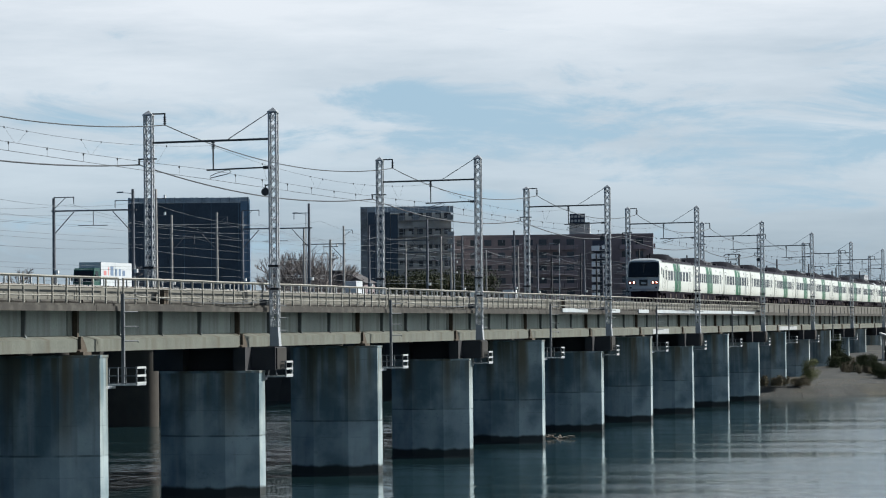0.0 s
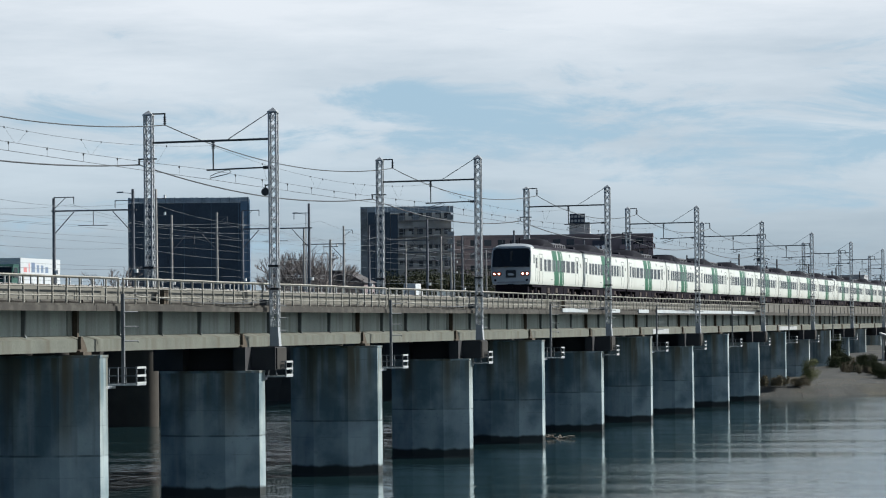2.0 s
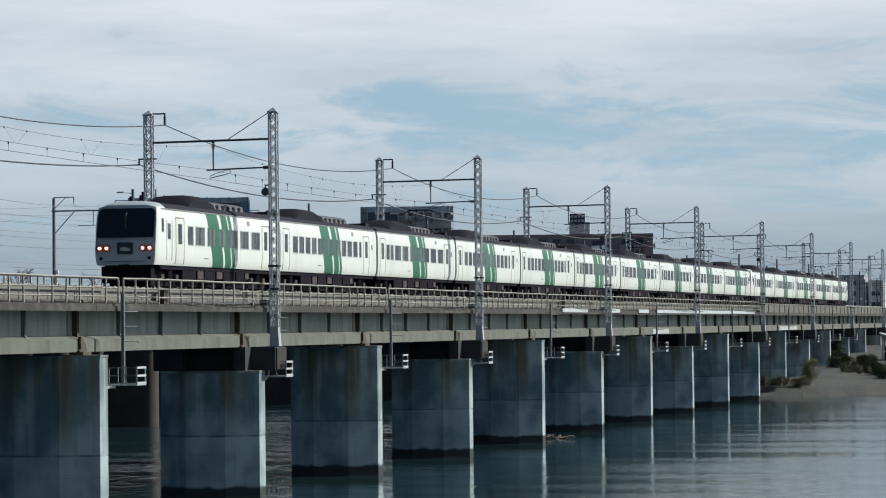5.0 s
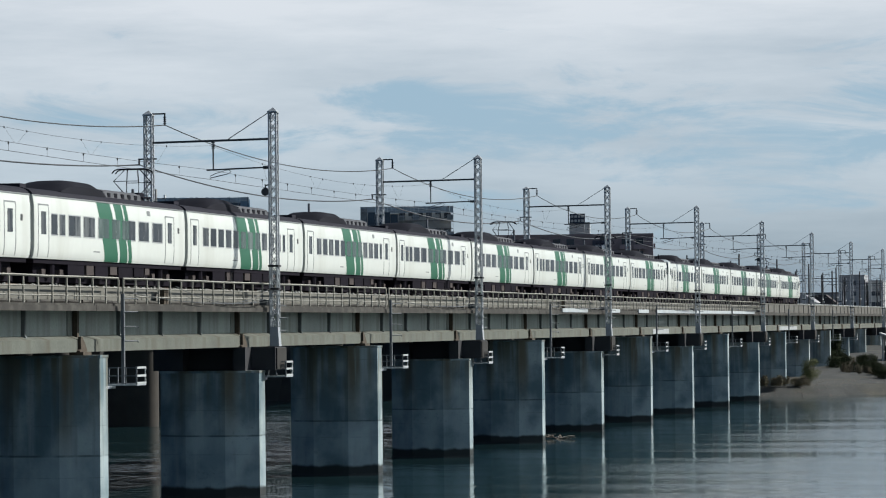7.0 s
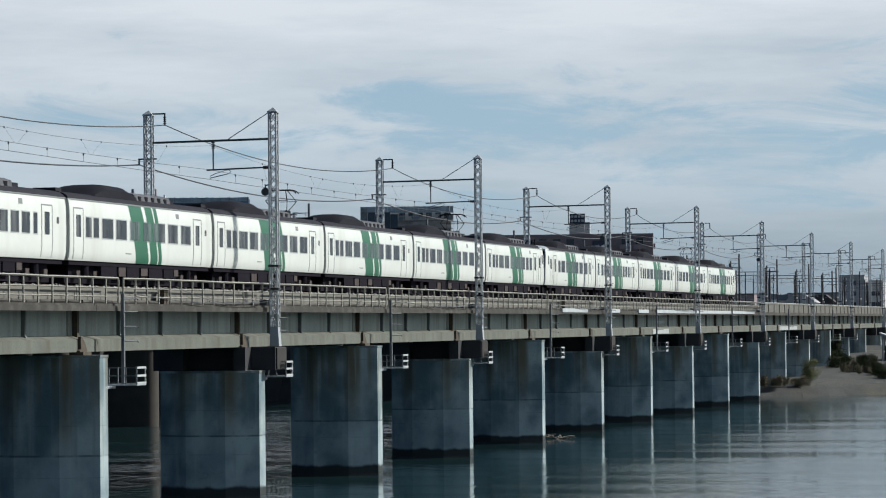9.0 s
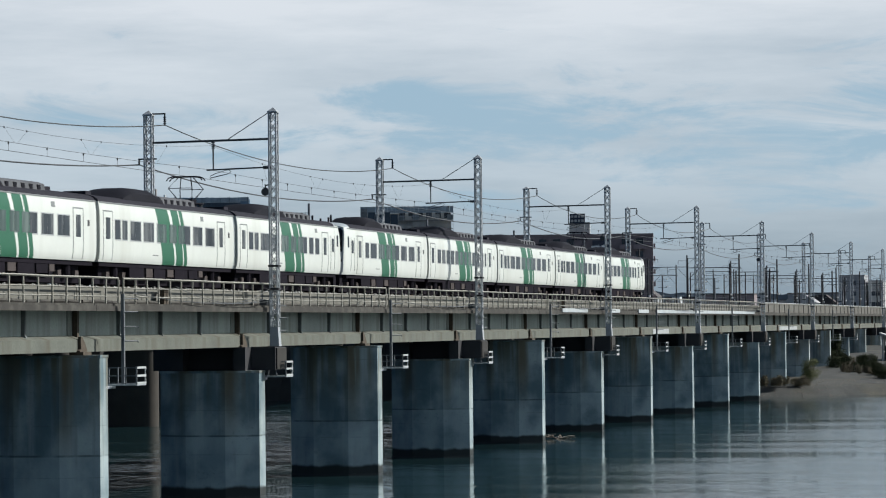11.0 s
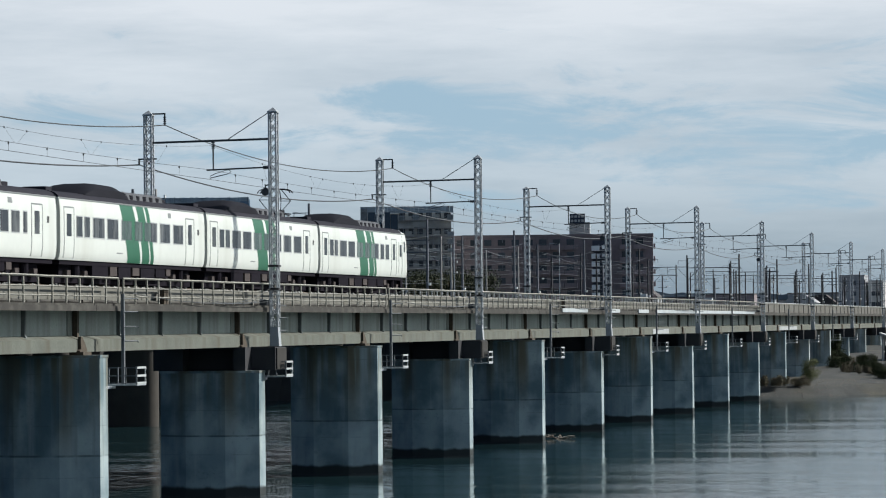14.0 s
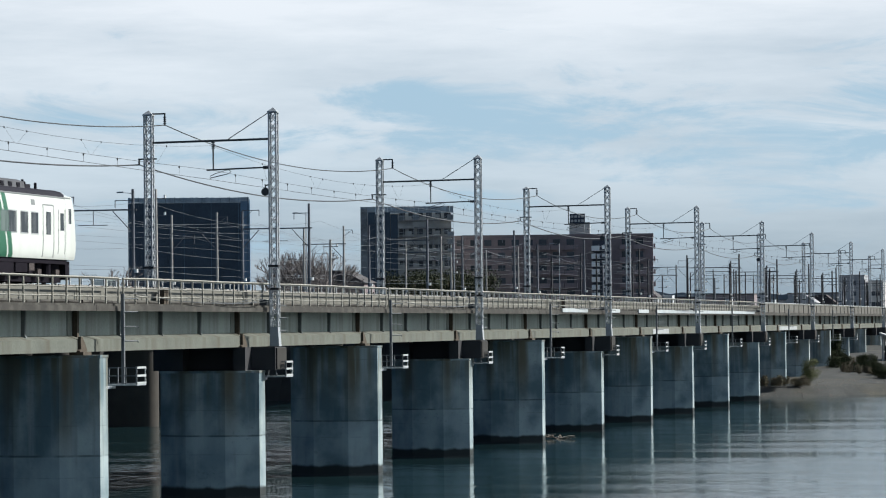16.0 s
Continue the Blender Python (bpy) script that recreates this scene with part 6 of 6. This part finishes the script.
for k, (src, x, y) in enumerate(((bush_dry, -41.9, 352.6), (bush_dry, -45.9, 351.0), (bush_dark, -42.9, 411), (bush_dark, -40.4, 394), (bush_dry, -38.6, 386), (bush_dark, -37.6, 387), (bush_dry, -36.0, 381), (bush_dark, -34.6, 379), (bush_dry, -41.6, 401), (bush_dark, -32.6, 374), (bush_dry, -43.9, 413), (bush_dry, -31.2, 370), (bush_dark, -50.0, 424), (bush_dark, -38.8, 404), (bush_dry, -56.0, 430), (bush_dark, -66.0, 440), (bush_dry, -47.6, 420))):
    copy_thing(src, pose(x, y, ground_height(x, y) - 0.05, 0, 0, 61 * k))


def make_shed():
    ob = thing("open_shed", "small weathered shed with a pale sloping roof on posts", "shed")
    x, y = -36.7, 419.0
    z = ground_height(x, y)
    bm = bmesh.new()
    bm_prism(bm, [(-1.6, 3.4), (2.6, 1.9), (2.6, 2.1), (-1.6, 3.6)], -1.8, 1.8, "y")
    part("roof", bm, M["pale_wall"], ob)
    for a in (-1.2, 2.3):
        for b in (-1.5, 1.5):
            part("post", box(a - 0.1, a + 0.1, b - 0.1, b + 0.1, -0.3, 3.28 - (a + 1.2) * 0.357), M["pale_wall"], ob)
    part("back_wall", box(-1.1, 2.2, 0.6, 0.75, -0.3, 1.9), M["dark_steel"], ob)
    part("side_rail", box(-1.3, -1.2, -1.4, 1.4, 1.0, 1.2), M["pale_wall"], ob)
    ob.matrix_basis = pose(x, y, z)
    return ob


make_shed()
put(make_leafy(3.6, 4.6, 5000, 0.09, M["leaf_dark"], 31, "dark green tree beside a shed", "small_tree", "trees on the bank"), -36.2, 424)


put(make_leafy(3.4, 3.1, 9000, 0.07, M["leaf_dark"], 33, "dark round evergreen on the gravel bank", "small_tree", "trees on the bank"), -44.2, 418.5)


def make_ridge():
    """Far wooded rise that closes the view, in low uneven crests."""
    verts, faces, n = [], [], 260
    for i in range(n + 1):
        x = -1500 + i * 2300 / n
        h = 26 + 7 * noise.noise((x * 0.006, 1.0, 0)) + 4 * noise.noise((x * 0.03, 4.0, 0)) + 2.5 * noise.noise((x * 0.12, 9.0, 0))
        verts += [(x, 2500, 2), (x, 2500 + 12, 5 + h), (x, 2640, 5 + h * 0.8)]
    for i in range(n):
        k = i * 3
        faces += [(k, k + 3, k + 4, k + 1), (k + 1, k + 4, k + 5, k + 2)]
    me = bpy.data.meshes.new("backdrop")
    me.from_pydata(verts, [], faces)
    # Distance haze is put into the woods' blue grey colour.
    me.materials.append(material("hazy far woods", (0.17, 0.20, 0.225), 1.0, vary=0.2, scale=0.02, fine=0.15, bump=0.0, spec=0.0))
    tagged(new("backdrop", me), "hazy blue grey wooded rise far behind the town", "hill", kind="structure")


make_ridge()


def make_embankment():
    ob = thing("railway_embankment", "grey stone embankment that carries sidings", "embankment", kind="structure")
    bm = bmesh.new()
    bm_prism(bm, [(-78.0, 1.0), (-57.0, 1.0), (-62.0, 9.55), (-75.0, 9.55)], 452, 930, "y")
    part("slope", bm, M["ballast"], ob)


make_embankment()
q4 = make_back_portal(3.9, M["black_girder"], 18.4, 16.4, True)
q4.matrix_basis = pose(-68.5, 478, 0)
YS4 = [478 + 46 * k for k in range(10)]
for y in YS4[1:]:
    copy_thing(q4, pose(-68.5, y, 0))
line_wires(-68.5, YS4, 16.4, 3.9, 18.4, "wires over the sidings")
for k, (x, y) in enumerate(((-62.8, 500), (-74.2, 545), (-62.6, 590), (-74.0, 636), (-62.9, 682), (-74.3, 725), (-63.0, 770))):
    ob = thing("siding_pole", "dark single pole with short cross arms", "pole", "poles by the sidings", at=pose(x, y, 9.5))
    bm = bmesh.new()
    bm_cyl(bm, (0, 0, 0), 0.17, 7.0 + 0.5 * (k % 3), sides=8, r2=0.12)
    part("shaft", bm, M["black_girder"], ob)
    for z in (6.6, 5.4):
        bm = bmesh.new()
        bm_bar(bm, (-1.0, 0, z), (1.0, 0, z), 0.08)
        part("cross_arm", bm, M["black_girder"], ob)


def make_drift():
    for x, y, w, seed in ((-43.3, 224.0, 2.2, 1), (-46.2, 216.2, 2.4, 2)):
        rr = random.Random(seed)
        ob = thing("driftwood", "tangle of pale driftwood caught against a pier", "driftwood", "driftwood at the piers", at=pose(x, y, 0.02))
        for k in range(16):
            bm = bmesh.new()
            a = Vector((rr.uniform(-w / 2, w / 2), rr.uniform(-0.8, 0.8), rr.uniform(-0.05, 0.15)))
            d = Vector((rr.uniform(-1, 1), rr.uniform(-0.5, 0.5), rr.uniform(-0.03, 0.18)))
            bm_tube(bm, [a, a + d * 0.5 + Vector((0, 0, 0.06)), a + d], rr.uniform(0.03, 0.07))
            part("branch", bm, M["kerb"] if k % 2 else M["bark"], ob)


make_drift()


def make_stones():
    """Loose stones along the waterline."""
    rr = random.Random(9)
    bm = bmesh.new()
    for k in range(1500):
        x = rr.uniform(-47, -26)
        y = far_bank(x) + 0.3 + 22 * rr.random() ** 1.8
        r = rr.uniform(0.02, 0.075)
        z = ground_height(x, y)
        bm_cyl(bm, (x, y, z - r * 0.4), r, r * rr.uniform(0.7, 1.1), sides=6, r2=r * 0.55)
    tagged(part("stones", bm, M["ballast"]), "loose grey stones along the bank", "stones", kind="stuff")


make_stones()


def motions():
    """The train runs towards the near end of the bridge; these are places of its leading face along the bridge."""
    run = ((0.0, 274.9), (3.5, 176.5), (7.0, 79.3), (9.0, 23.3), (12.5, -75.6), (14.5, -132.5), (16.0, -175.8))
    for car, i in CARS:
        rows = []
        for t, y in run:
            at = y + i * CAR
            rows.append((t, pose(TRACK, at, RAIL)))
        walk(car, rows)
    # traffic on the road bridge
    for ob, x, turn, run_ in ((truck, -115.2, 0, ((0.0, 327.5), (1.5, 309.0), (16.0, 130.2))),
                              (van_a, -119.0, 180, ((0.0, 461.0), (1.5, 489.0), (16.0, 760.0))),
                              (van_b, -119.2, 180, ((0.0, 575.0), (0.5, 584.0), (16.0, 863.0))),
                              (road_car, -115.0, 0, ((0.0, 521.0), (15.0, 343.0), (16.0, 331.0))),
                              (wagon, -115.1, 0, ((0.0, 925.0), (8.0, 922.0), (16.0, 919.0)))):
        walk(ob, [(t, pose(x, y, ROAD, 0, 0, turn)) for t, y in run_])


motions()
